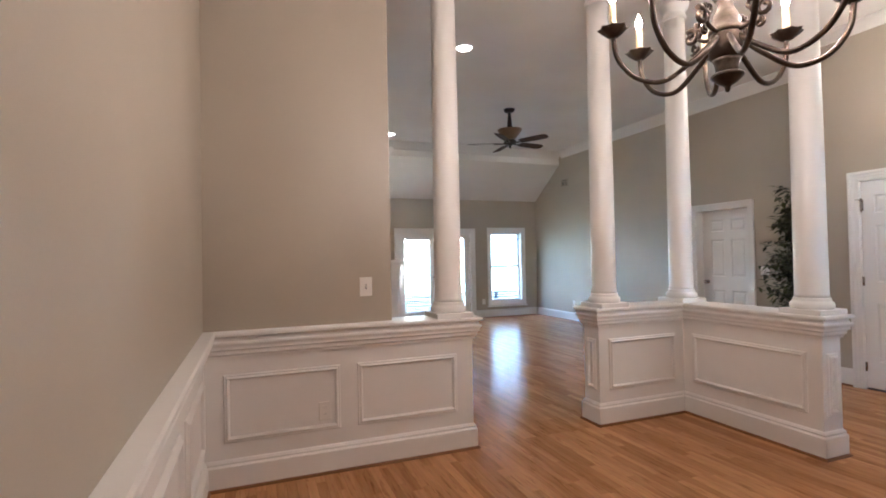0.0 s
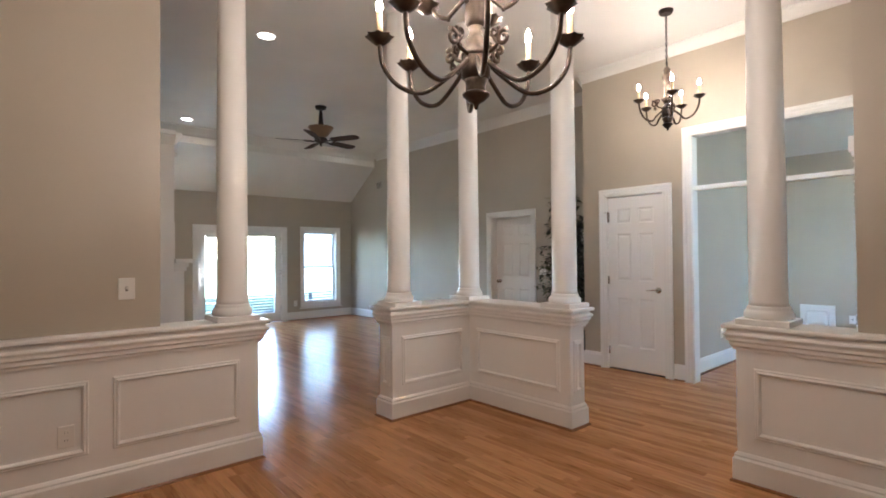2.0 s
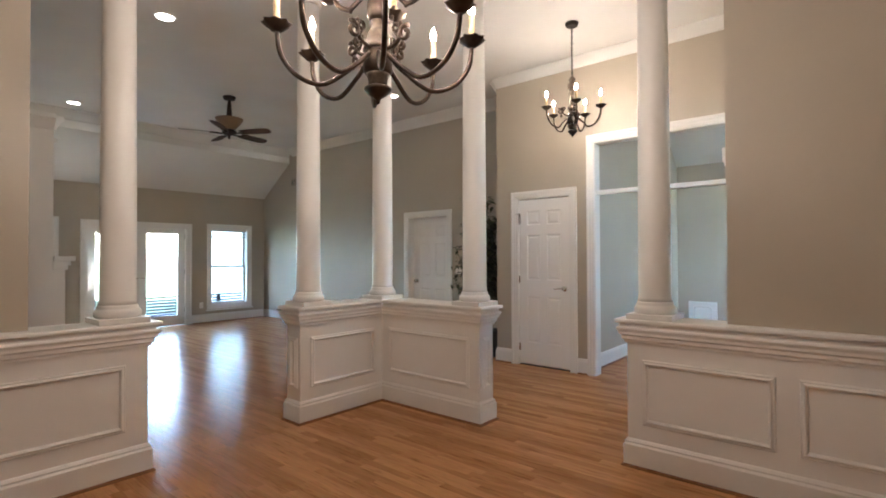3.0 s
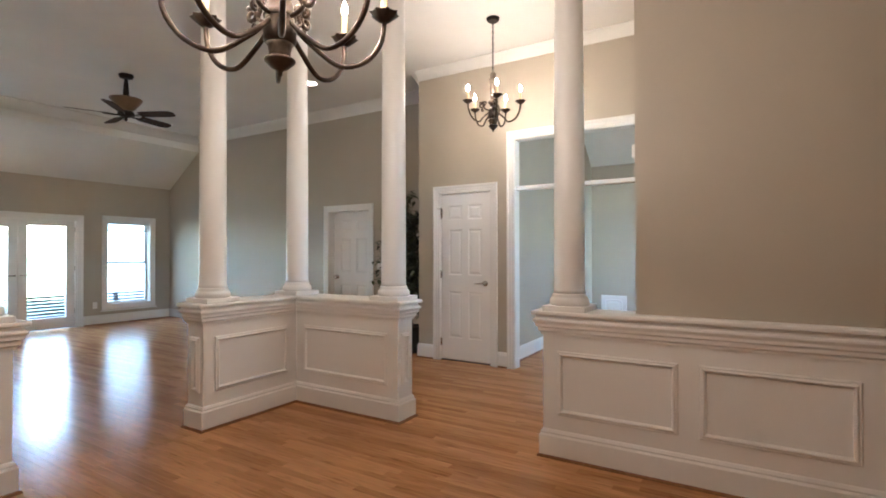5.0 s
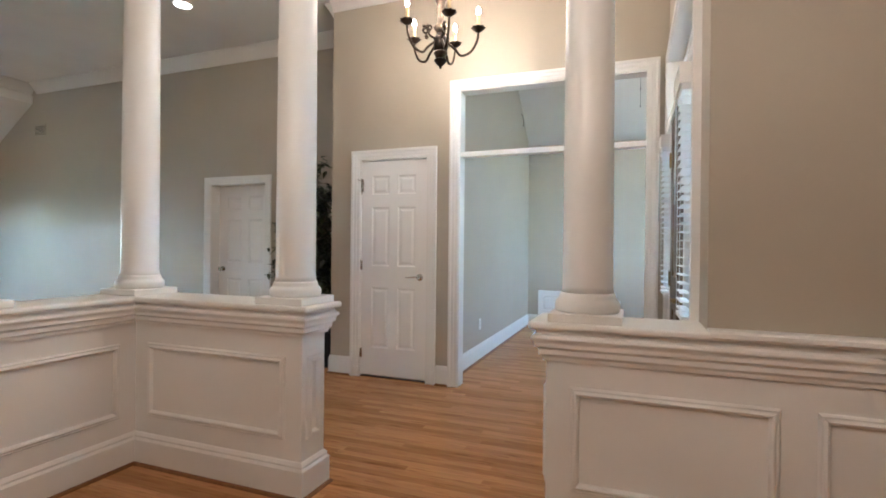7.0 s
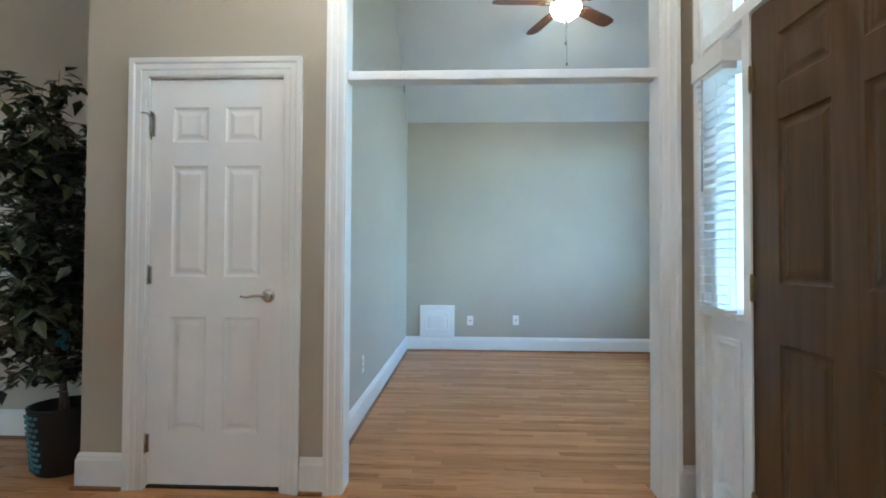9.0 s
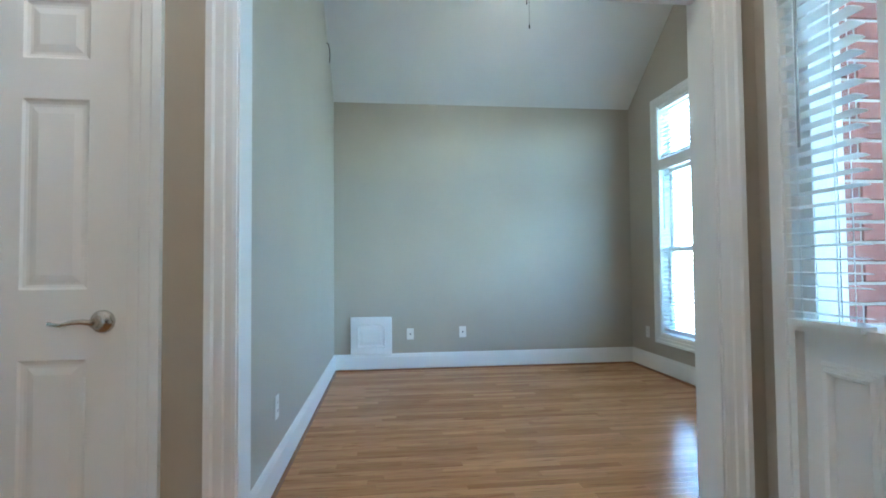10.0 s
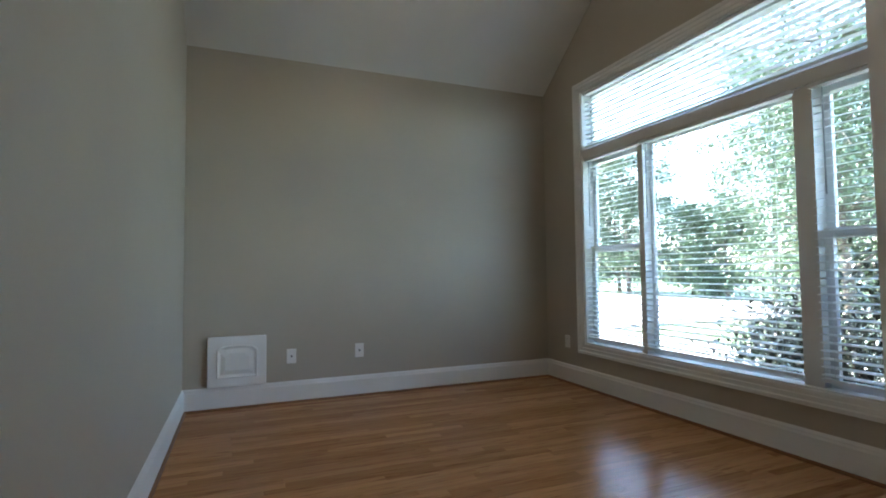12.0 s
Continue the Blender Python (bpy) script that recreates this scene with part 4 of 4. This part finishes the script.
# ---- ceiling fans ----
def fan_blade(parent, angle, r0, r1, w, z, mat, arm_mat, tilt=12):
    turn = Matrix.Rotation(radians(angle), 4, "Z")
    bm = bmesh.new()
    out = [(r0, -0.36 * w), (r0 + 0.06, -0.45 * w), (r1 - 0.10, -0.5 * w), (r1 - 0.03, -0.42 * w), (r1, -0.2 * w), (r1, 0.2 * w), (r1 - 0.03, 0.42 * w), (r1 - 0.10, 0.5 * w), (r0 + 0.06, 0.45 * w), (r0, 0.36 * w)]
    hull(bm, [(x, y, -0.003) for x, y in out], [(x, y, 0.003) for x, y in out])
    bm.transform(Matrix.Rotation(radians(tilt), 4, "X"))
    bmesh.ops.translate(bm, verts=bm.verts, vec=(0, 0, z))
    bm.transform(turn)
    bl = part("blade", bm, mat, parent)
    bm = bmesh.new()
    for s in (-1, 1):
        tube(bm, arc([(0.07, 0, z - 0.002), (0.5 * r0, s * 0.015, z - 0.012), (r0 + 0.03, s * 0.03, z - 0.008), (r0 + 0.07, s * 0.02, z - 0.007)]), 0.006, 6)
    bm.transform(turn)
    part("blade_arm", bm, arm_mat, bl)


gf = thing("ceiling_fan", "dark bronze ceiling fan with an amber uplight bowl", "ceiling fan", pose(4.83, 7.57, H))
stem(gf, [(0.035, -0.055), (0.07, -0.045), (0.085, -0.02), (0.085, -0.001)], "canopy", IRON)
stem(gf, [(0.045, -0.32), (0.036, -0.24), (0.028, -0.13), (0.020, -0.06), (0.018, -0.05)], "downrod", IRON)
stem(gf, [(0.06, -0.47), (0.10, -0.44), (0.155, -0.37), (0.185, -0.325), (0.188, -0.315), (0.17, -0.312), (0.06, -0.316)], "bowl", AMBER)
stem(gf, [(0.005, -0.60), (0.016, -0.592), (0.018, -0.57), (0.012, -0.555), (0.045, -0.545), (0.085, -0.53), (0.095, -0.51), (0.09, -0.48), (0.062, -0.468)], "motor", IRON)
for a in (154, 82, 10, -62, -134):
    fan_blade(gf, a, 0.18, 0.64, 0.15, -0.515, BLADE, IRON, -13)

sf = thing("ceiling_fan", "study ceiling fan with brown blades and lit frosted bowl", "ceiling fan", pose(8.832, 1.542, HS))
stem(sf, [(0.03, -0.05), (0.065, -0.04), (0.075, -0.01), (0.075, -0.001)], "canopy", IRON)
stem(sf, [(0.013, -0.40), (0.013, -0.04)], "downrod", IRON)
stem(sf, [(0.07, -0.56), (0.11, -0.54), (0.12, -0.49), (0.10, -0.44), (0.05, -0.41), (0.02, -0.395)], "motor", BRASS)
stem(sf, [(0.010, -0.685), (0.07, -0.672), (0.115, -0.64), (0.135, -0.595), (0.137, -0.57), (0.10, -0.562)], "bowl", BOWLLIT)
stem(sf, [(0.003, -0.715), (0.008, -0.712), (0.012, -0.70), (0.016, -0.684)], "bowl_finial", IRON)
for a in (40, 112, 184, 256, 328):
    fan_blade(sf, a - 91, 0.18, 0.665, 0.145, -0.535, BLADE2, BRASS, -12)
for x, e in ((0.012, -0.915), (-0.05, -1.13)):
    bm = bmesh.new()
    tube(bm, [(x, 0, -0.60), (x, 0, e + 0.03)], 0.0014, 5)
    turned(bm, [(0.002, e), (0.006, e + 0.006), (0.006, e + 0.022), (0.002, e + 0.034)], 8, (x, 0))
    part("pull_chain", bm, IRON, sf)

# ---- fireplace in the great room ----
fp = thing("fireplace", "tall white fireplace surround with cornice and mantel shelf", "fireplace")
y0, y1, xf = 6.40, 8.20, 2.60
part("breast", boxes((XGW, xf, y0, y1, 0, 2.64)), WHITE, fp)
bm = bmesh.new()
sweep(bm, [(0, 2.50), (0.015, 2.50), (0.02, 2.515), (0.06, 2.585), (0.075, 2.595), (0.075, 2.635), (0, 2.635)], [(xf, y1, 0), (xf, y0, 0)][::-1])
sweep(bm, [(0, 2.38), (0.02, 2.385), (0.03, 2.42), (0, 2.43)], [(xf, y0, 0), (xf, y1, 0)])
sweep(bm, [(0, 2.50), (0.015, 2.50), (0.02, 2.515), (0.06, 2.585), (0.075, 2.595), (0.075, 2.635), (0, 2.635)], [(XGW, y0, 0), (xf, y0, 0)])
part("cornice", bm, WHITE, fp)
bm = boxes((xf, 2.76, y0 - 0.05, y1 + 0.05, 1.305, 1.35), (xf, 2.735, y0, y1, 1.265, 1.305), (xf, 2.715, y0, y1, 1.225, 1.265))
bevel(bm, 0.006)
part("mantel_shelf", bm, WHITE, fp)
for a, b in ((y0, y0 + 0.28), (y1 - 0.28, y1)):
    part("pilaster", boxes((xf, 2.69, a, b, 0, 1.225)), WHITE, fp)
    bm = bmesh.new()
    panel_frame(bm, "x", 2.69, 1, a + 0.05, b - 0.05, 0.25, 1.15)
    panel_frame(bm, "y", y1, 1, xf + 0.03, 2.67, 0.25, 1.15) if b == y1 else None
    part("panel_moulding", bm, WHITE, fp)
# no firebox recess is built: a flat dark sheet paints its shade
part("firebox_shade", boxes((xf, xf + 0.01, y0 + 0.4, y1 - 0.4, 0.1, 0.85)), SLOT_SHADE, fp)
part("frieze", boxes((xf, 2.67, y0 + 0.28, y1 - 0.28, 0.95, 1.225)), WHITE, fp)
bm = bmesh.new()
panel_frame(bm, "x", xf, 1, y0 + 0.12, y1 - 0.12, 1.5, 2.3)
part("panel_moulding", bm, WHITE, fp)


# ---- foliage ----
def leaf_cloud(name, spots, size, mat, rng, slim=0.45, droop=0.5):
    """Many folded leaves, one small mesh island each, at the given places."""
    verts, faces = [], []
    for p in spots:
        s = size * rng.uniform(0.65, 1.25)
        a, e = rng.uniform(0, 2 * math.pi), rng.uniform(-1.1, 0.5) * droop
        d = Vector((math.cos(a) * math.cos(e), math.sin(a) * math.cos(e), math.sin(e)))
        side = d.cross(Vector((rng.uniform(-0.4, 0.4), rng.uniform(-0.4, 0.4), 1))).normalized()
        up = side.cross(d)
        p = Vector(p)
        i = len(verts)
        for u, v, w in ((0, 0, 0), (0.35, slim * 0.5, 0.07), (1, 0, -0.06), (0.35, -slim * 0.5, 0.07), (0.4, 0, 0)):
            verts.append(p + d * (u * s) + side * (v * s) + up * (w * s))
        faces += [(i, i + 4, i + 1), (i + 1, i + 4, i + 2), (i, i + 3, i + 4), (i + 3, i + 2, i + 4)]
    me = bpy.data.meshes.new(name)
    me.from_pydata(verts, [], faces)
    me.materials.append(mat)
    return new(name, me)


rng = random.Random(11)
ficus = thing("potted_tree", "artificial ficus tree in a dark woven pot", "plant")
px, py = 6.95, 4.60
bm = bmesh.new()
turned(bm, [(0.115, 0), (0.125, 0.01), (0.15, 0.20), (0.16, 0.34), (0.165, 0.35), (0.15, 0.352), (0.145, 0.30), (0.01, 0.30)], 28, (px, py))
part("pot", bm, POT, ficus)
bm = bmesh.new()
for i in range(10):
    for j in range(4):
        a, z = radians(128 + 13 * j + (6 if i % 2 else 0)), 0.03 + 0.031 * i
        r = 0.128 + 0.1 * z
        q = (px + r * math.cos(a), py + r * math.sin(a))
        box(bm, q[0] - 0.008, q[0] + 0.008, q[1] - 0.008, q[1] + 0.008, z, z + 0.013)
part("woven_band", bm, TEAL, ficus, "teal woven pattern on the pot")
stems, spots = [], []
bm = bmesh.new()
for i in range(5):
    a = rng.uniform(0, 6.28)
    top = (px + 0.04 + 0.12 * math.cos(a), py + 0.12 + 0.10 * math.sin(a), rng.uniform(1.48, 1.98))
    pts = arc([(px + 0.02 * math.cos(a), py + 0.02 * math.sin(a), 0.30), (px - 0.02 * math.cos(a), py + 0.03, 0.7), (px + 0.05 * math.cos(a), py + 0.08, 1.1), top], 5)
    tube(bm, pts, 0.012, 6, 0.004)
    stems.append(pts)
twigs = []
for pts in stems:
    for p in pts[4:]:
        for k in range(6):
            a = rng.uniform(0, 6.28)
            rad = rng.uniform(0.10, 0.46) * (1.0 if p.z < 1.4 else 0.6)
            e = (p.x + rad * math.cos(a), p.y + rad * math.sin(a), p.z + rng.uniform(-0.16, 0.30))
            twigs.append((p, e))
for p, e in twigs:
    if e[1] < 4.40 or e[0] > 7.33:
        continue
    tube(bm, [p, ((p.x + e[0]) / 2, (p.y + e[1]) / 2, (p.z + e[2]) / 2 + 0.03), e], 0.003, 4, 0.001)
    for k in range(13):
        t = rng.uniform(0.35, 1.05)
        q = [p[j] + (e[j] - p[j]) * t + rng.uniform(-0.035, 0.035) for j in range(3)]
        if q[1] > 4.40 and q[0] < 7.32 and q[2] > 0.42:
            spots.append(q)
part("trunk", bm, BARK, ficus)
lv = leaf_cloud("leaves", spots, 0.092, LEAF, rng, 0.50, 0.8)
lv.parent = ficus
bm = bmesh.new()
for i in range(5):
    turned(bm, [(0.003, -0.018), (0.016, -0.010), (0.019, 0.0), (0.014, 0.012), (0.003, 0.018)], 8, (px - 0.06 + 0.018 * math.cos(i * 1.9), py - 0.03 + 0.016 * math.sin(i * 1.9)), 0.66 + 0.022 * i)
part("flower", bm, TEAL, ficus, "small pale teal blossom")

# ---- study details ----
hatch = thing("access_panel", "small white arched-panel access door low on the wall", "access door", pose(XS, 3.0, 0.178, 0, 0, -90))
w, h = 0.432, 0.388
bm = boxes((0, w, -0.030, 0, 0, h))
bevel(bm, 0.006, 2)
part("door", bm, DOORW, hatch)
loops = []
for inset, d in ((0.066, 0.0305), (0.074, 0.042), (0.088, 0.033), (0.096, 0.031), (0.128, 0.040)):
    top = [(w - inset, h - inset - 0.035), (w - inset - 0.03, h - inset - 0.008), (w * 0.62, h - inset), (w * 0.38, h - inset), (inset + 0.03, h - inset - 0.008), (inset, h - inset - 0.035)]
    loops.append([(x, -d, z) for x, z in [(inset, inset), (w - inset, inset)] + top])
bm = bmesh.new()
rings = [[bm.verts.new(p) for p in lp] for lp in loops]
for p, q in zip(rings, rings[1:]):
    for i in range(8):
        bm.faces.new((p[i], p[(i + 1) % 8], q[(i + 1) % 8], q[i]))
bm.faces.new(rings[-1])
part("raised_panel", bm, DOORW, hatch)
wire = thing("wire_stub", "short dark loose wire high on the study wall", "wire")
bm = bmesh.new()
tube(bm, arc([(9.93, YL, 3.21), (9.93, YL - 0.02, 3.20), (9.96, YL - 0.03, 3.11), (9.95, YL - 0.025, 3.04)]), 0.004, 6)
part("cable", bm, IRON, wire)

# ---- porch, seen through the side light ----
porch = thing("wall_porch", "red brick porch wall beside the entry", "wall", kind="structure")
part("mortar", boxes((XD - 0.06, XD - 0.008, -0.26, 1.158, -0.45, 3.0)), MORTAR, porch)
bmk = boxes((0, 0.012, 0, 0.194, 0, 0.057))
bevel(bmk, 0.003, 1)
brick_mesh = mesh_of("brick", bmk, BRICK)
bmk = boxes((0, 0.012, 0, 0.092, 0, 0.057))
bevel(bmk, 0.003, 1)
half_mesh = mesh_of("brick", bmk, BRICK)
for r in range(42):
    y = 1.158 - 0.194
    z = -0.1 + r * 0.067
    if r % 2:
        o = new("brick", half_mesh)
        o.parent, o.location = porch, (XD - 0.066, 1.158 - 0.092, z)
        y -= 0.102
    while y > -0.26:
        o = new("brick", brick_mesh)
        o.parent, o.location = porch, (XD - 0.066, y, z)
        y -= 0.204
structure("trim_porch", boxes((XD - 0.06, XD - 0.008, 1.163, YF - 0.162, -0.1, 3.0)), SIDING, "white painted porch corner board", "trim")
structure("pavement_porch", boxes((3.4, XD - 0.08, -4.0, YF - 0.17, -0.5, -0.08)), CONCRETE, "pale concrete porch floor", "pavement")
structure("pavement", boxes((10.5, 40, -5.8, -2.9, -0.6, -0.40), (16.5, 40, -18.5, -5.8, -0.6, -0.40), (3.4, 10.5, -5.8, -4.2, -0.6, -0.40)), CONCRETE, "pale concrete drive and front walk in full sun", "pavement")

# ---- deck behind the great room ----
deck = thing("deck", "weathered dark timber deck behind the glazed doors", "deck")
y = YG + 0.2
bmk = boxes((0.5, 9.5, 0, 0.135, -0.10, -0.06))
board = mesh_of("board", bmk, DECK)
while y < YG + 3.2:
    o = new("board", board)
    o.parent, o.location = deck, (0, y, 0)
    y += 0.142
part("rim_board", boxes((0.5, 9.5, y, y + 0.04, -0.35, -0.06)), DECK, deck)
pst = mesh_of("post", boxes((-0.045, 0.045, -0.045, 0.045, -0.45, -0.10)), DECK)
for x in (0.6, 2.75, 4.95, 7.15, 9.40):
    o = new("post", pst)
    o.parent, o.location = deck, (x, y - 0.1, 0)

rail = thing("deck_screen", "low dark slatted timber screen on the deck", "screen")
bmk = boxes((4.3, 7.6, 0, 0.022, 0, 0.042))
slat_mesh = mesh_of("slat", bmk, RAILDARK)
for i in range(9):
    o = new("slat", slat_mesh)
    o.parent, o.location = rail, (0, YG + 0.9, -0.02 + 0.062 * i)
for x in (4.4, 5.2, 6.0, 6.8, 7.5):
    part("post", boxes((x - 0.035, x + 0.035, YG + 0.922, YG + 0.99, -0.06, 0.52)), RAILDARK, rail)

# ---- shrubs and trees outside the study ----
def shrub(x, y, r, h, seed):
    rg = random.Random(seed)
    ob = thing("shrub", "leafy evergreen shrub below the study window", "shrub", group="shrubs along the front wall")
    bm = bmesh.new()
    spots = []
    for i in range(26):
        a, q = rg.uniform(0, 6.28), rg.uniform(0.1, 1.0)
        e = Vector((x + r * q * math.cos(a), y + r * q * math.sin(a), -0.45 + h * (0.35 + 0.65 * rg.random()) * (1.1 - 0.35 * q)))
        tube(bm, arc([(x, y, -0.46), (x + 0.3 * (e.x - x), y + 0.3 * (e.y - y), -0.45 + 0.5 * (e.z + 0.45)), e], 3), 0.010, 5, 0.003)
        for k in range(150):
            spots.append((e.x + rg.gauss(0, 0.13), e.y + rg.gauss(0, 0.13), max(-0.42, e.z + rg.gauss(-0.05, 0.14))))
    part("branches", bm, BARK, ob)
    leaf_cloud("leaves", spots, 0.065, SHRUB, rg, 0.5, 1.0).parent = ob


def tree(x, y, h, crown, seed, leaf=0.15, where="front yard"):
    rg = random.Random(seed)
    ob = thing("tree", "tall leafy tree in the " + where, "tree", group="trees in the " + where)
    bm = bmesh.new()
    lean = (rg.uniform(-0.5, 0.5), rg.uniform(-0.3, 0.3))
    trunk = arc([(x, y, -0.5), (x + lean[0] * 0.4, y + lean[1] * 0.4, 0.4 * h), (x + lean[0], y + lean[1], h)], 5)
    tube(bm, trunk, 0.05 + 0.012 * h, 8, 0.03)
    spots = []
    for i in range(40):
        b = trunk[rg.randrange(2, len(trunk))]
        a, ln = rg.uniform(0, 6.28), crown * rg.uniform(0.35, 1.0)
        e = b + Vector((ln * math.cos(a), ln * math.sin(a), rg.uniform(-0.25, 0.6) * ln))
        mid = (b + e) / 2 + Vector((0, 0, 0.12 * ln))
        tube(bm, arc([b, mid, e], 3), 0.035, 5, 0.008)
        for k in range(230 if leaf > 0.2 else 420):
            t = rg.uniform(0.35, 1.1)
            c = b + (e - b) * t
            spots.append((c.x + rg.gauss(0, 0.30), c.y + rg.gauss(0, 0.30), c.z + rg.gauss(0, 0.28)))
    part("trunk", bm, BARK, ob)
    leaf_cloud("crown", spots, leaf, TREELEAF, rg, 0.5, 1.0).parent = ob


for i, (x, y, r, h) in enumerate(((7.35, -1.05, 0.55, 1.85), (8.15, -1.15, 0.55, 1.62), (8.85, -1.25, 0.50, 1.28), (6.6, -1.1, 0.5, 1.55), (7.8, -1.6, 0.6, 1.45), (8.6, -1.9, 0.6, 1.2), (9.6, -2.3, 0.55, 0.85), (7.1, -2.2, 0.7, 1.9), (8.0, -2.7, 0.7, 1.75))):
    shrub(x, y, r, h, 40 + i)
for i, (x, y, h, c) in enumerate(((11.2, -6.4, 5.0, 1.9), (12.9, -8.4, 6.0, 2.1), (10.4, -8.6, 6.4, 2.2), (13.6, -10.6, 6.5, 2.0), (31.0, -20.0, 9.0, 3.0), (36.5, -22.0, 9.5, 3.2), (9.6, -13.0, 8.5, 2.8),
                                  (13.5, -13.5, 8.5, 2.8), (24.5, -20.5, 4.2, 2.2), (27.5, -21.5, 4.0, 2.2), (11.6, -10.5, 7.5, 2.5), (15.3, -11.6, 8.0, 2.5), (21.0, -19.0, 9.5, 3.2), (34.0, -25.0, 10.0, 3.2), (33.5, -21.5, 7.0, 3.0), (15.5, -20.0, 10.0, 3.2))):
    tree(x, y, h, c, 70 + i, 0.085 if y > -15 else 0.26)
for i, (x, y, h, c) in enumerate(((1.4, 20.0, 8.0, 3.0), (13.6, 19.5, 8.5, 3.0), (17.5, 23.0, 9.0, 3.2), (-2.5, 22.0, 9.0, 3.2))):
    tree(x, y, h, c, 95 + i, 0.26, "back yard behind the deck")

# ---- plain back of the closet ----
structure("wall_closet", boxes((XSW, 8.4, YL + 0.13, YR - 0.1, -0.45, -0.02), (8.3, 8.4, YL + 0.13, YR - 0.1, -0.02, HS), (XSW, 8.4, YL + 0.13, YR - 0.1, HS + 0.004, HS + 0.1)), WALL, "plain painted closet wall", "wall")

# ---- unseen house wing behind the inner door, added to shade the deck ----
wing = thing("house_wing", "plain white unseen house wing added to shade the deck", "house")
part("wall", boxes((XG + 0.26, 13.0, YR - 0.1, 16.0, -0.45, 4.3)), SIDING, wing)
bm = bmesh.new()
hull(bm, [(XG + 0.0, YR + 0.0, 4.3), (13.4, YR, 4.3), (13.4, 16.4, 4.3), (XG, 16.4, 4.3)], [(10.1, YR + 0.5, 6.0), (10.5, YR + 0.5, 6.0), (10.5, 15.5, 6.0), (10.1, 15.5, 6.0)])
part("roof", bm, painted("roof_shingle", (0.10, 0.09, 0.085), 0.9, 30, 0.5, 0.2), wing)

# ---- outside ----
bm = boxes((-600, 600, -600, 600, -0.6, -0.45))
structure("ground", bm, GRASS, "straw and grass covered ground", "ground")

# ---- oak strip floor ----
rng = random.Random(5)
AREAS = [(XW, XE + T, YS, YN), (XE + T, XSW, YF - 0.1, YN), (XGW, XG, YN, YG + 0.03), (XSW, XS, YW, YL)]
near, rest = [], []
W = 0.0572
for x0, x1, yy0, yy1 in AREAS:
    k = 0
    x = x0
    while x < x1 - 0.005:
        w = min(W, x1 - x)
        y = yy0 - rng.random() * 1.2
        while y < yy1:
            ln = rng.uniform(0.35, 1.3)
            a, b = max(y, yy0), min(y + ln, yy1)
            if b - a > 0.03:
                (near if (2.0 < x < 4.2 and 1.2 < a < 3.9) else rest).append((x, w, a, b))
            y += ln
        x += W
structure("floor_base", boxes((XW, XG, YS, YG + 0.03, -0.12, -0.012), (XG, XS, YW, YL, -0.12, -0.012)), SUB, "dark base under the floor boards", "floor")
floor = thing("floor", "glossy honey-brown oak strip floor", "floor", kind="structure")


def plank(bm, x, w, a, b, e=0.0005):
    lo = [(x + 0.00025, a + 0.00025, -0.011), (x + w - 0.00025, a + 0.00025, -0.011), (x + w - 0.00025, b - 0.00025, -0.011), (x + 0.00025, b - 0.00025, -0.011)]
    m1 = [(p, q, -0.0012) for p, q, _ in lo]
    hi = [(x + e, a + e, 0), (x + w - e, a + e, 0), (x + w - e, b - e, 0), (x + e, b - e, 0)]
    L = [[bm.verts.new(p) for p in ring] for ring in (lo, m1, hi)]
    for p, q in zip(L, L[1:]):
        for i in range(4):
            bm.faces.new((p[i], p[(i + 1) % 4], q[(i + 1) % 4], q[i]))
    bm.faces.new(L[2])


rng.shuffle(near)
for x, w, a, b in near[:300]:
    bm = bmesh.new()
    plank(bm, x, w, a, b)
    me = bpy.data.meshes.new("plank")
    bm.to_mesh(me)
    bm.free()
    me.materials.append(FLOORP)
    new("plank", me).parent = floor
bm = bmesh.new()
for x, w, a, b in near[300:] + rest:
    plank(bm, x, w, a, b)
me = bpy.data.meshes.new("floor_boards")
bm.to_mesh(me)
bm.free()
me.materials.append(FLOOR)
ob = new("floor_boards", me)
ob.parent = floor
tagged(ob, kind="stuff")
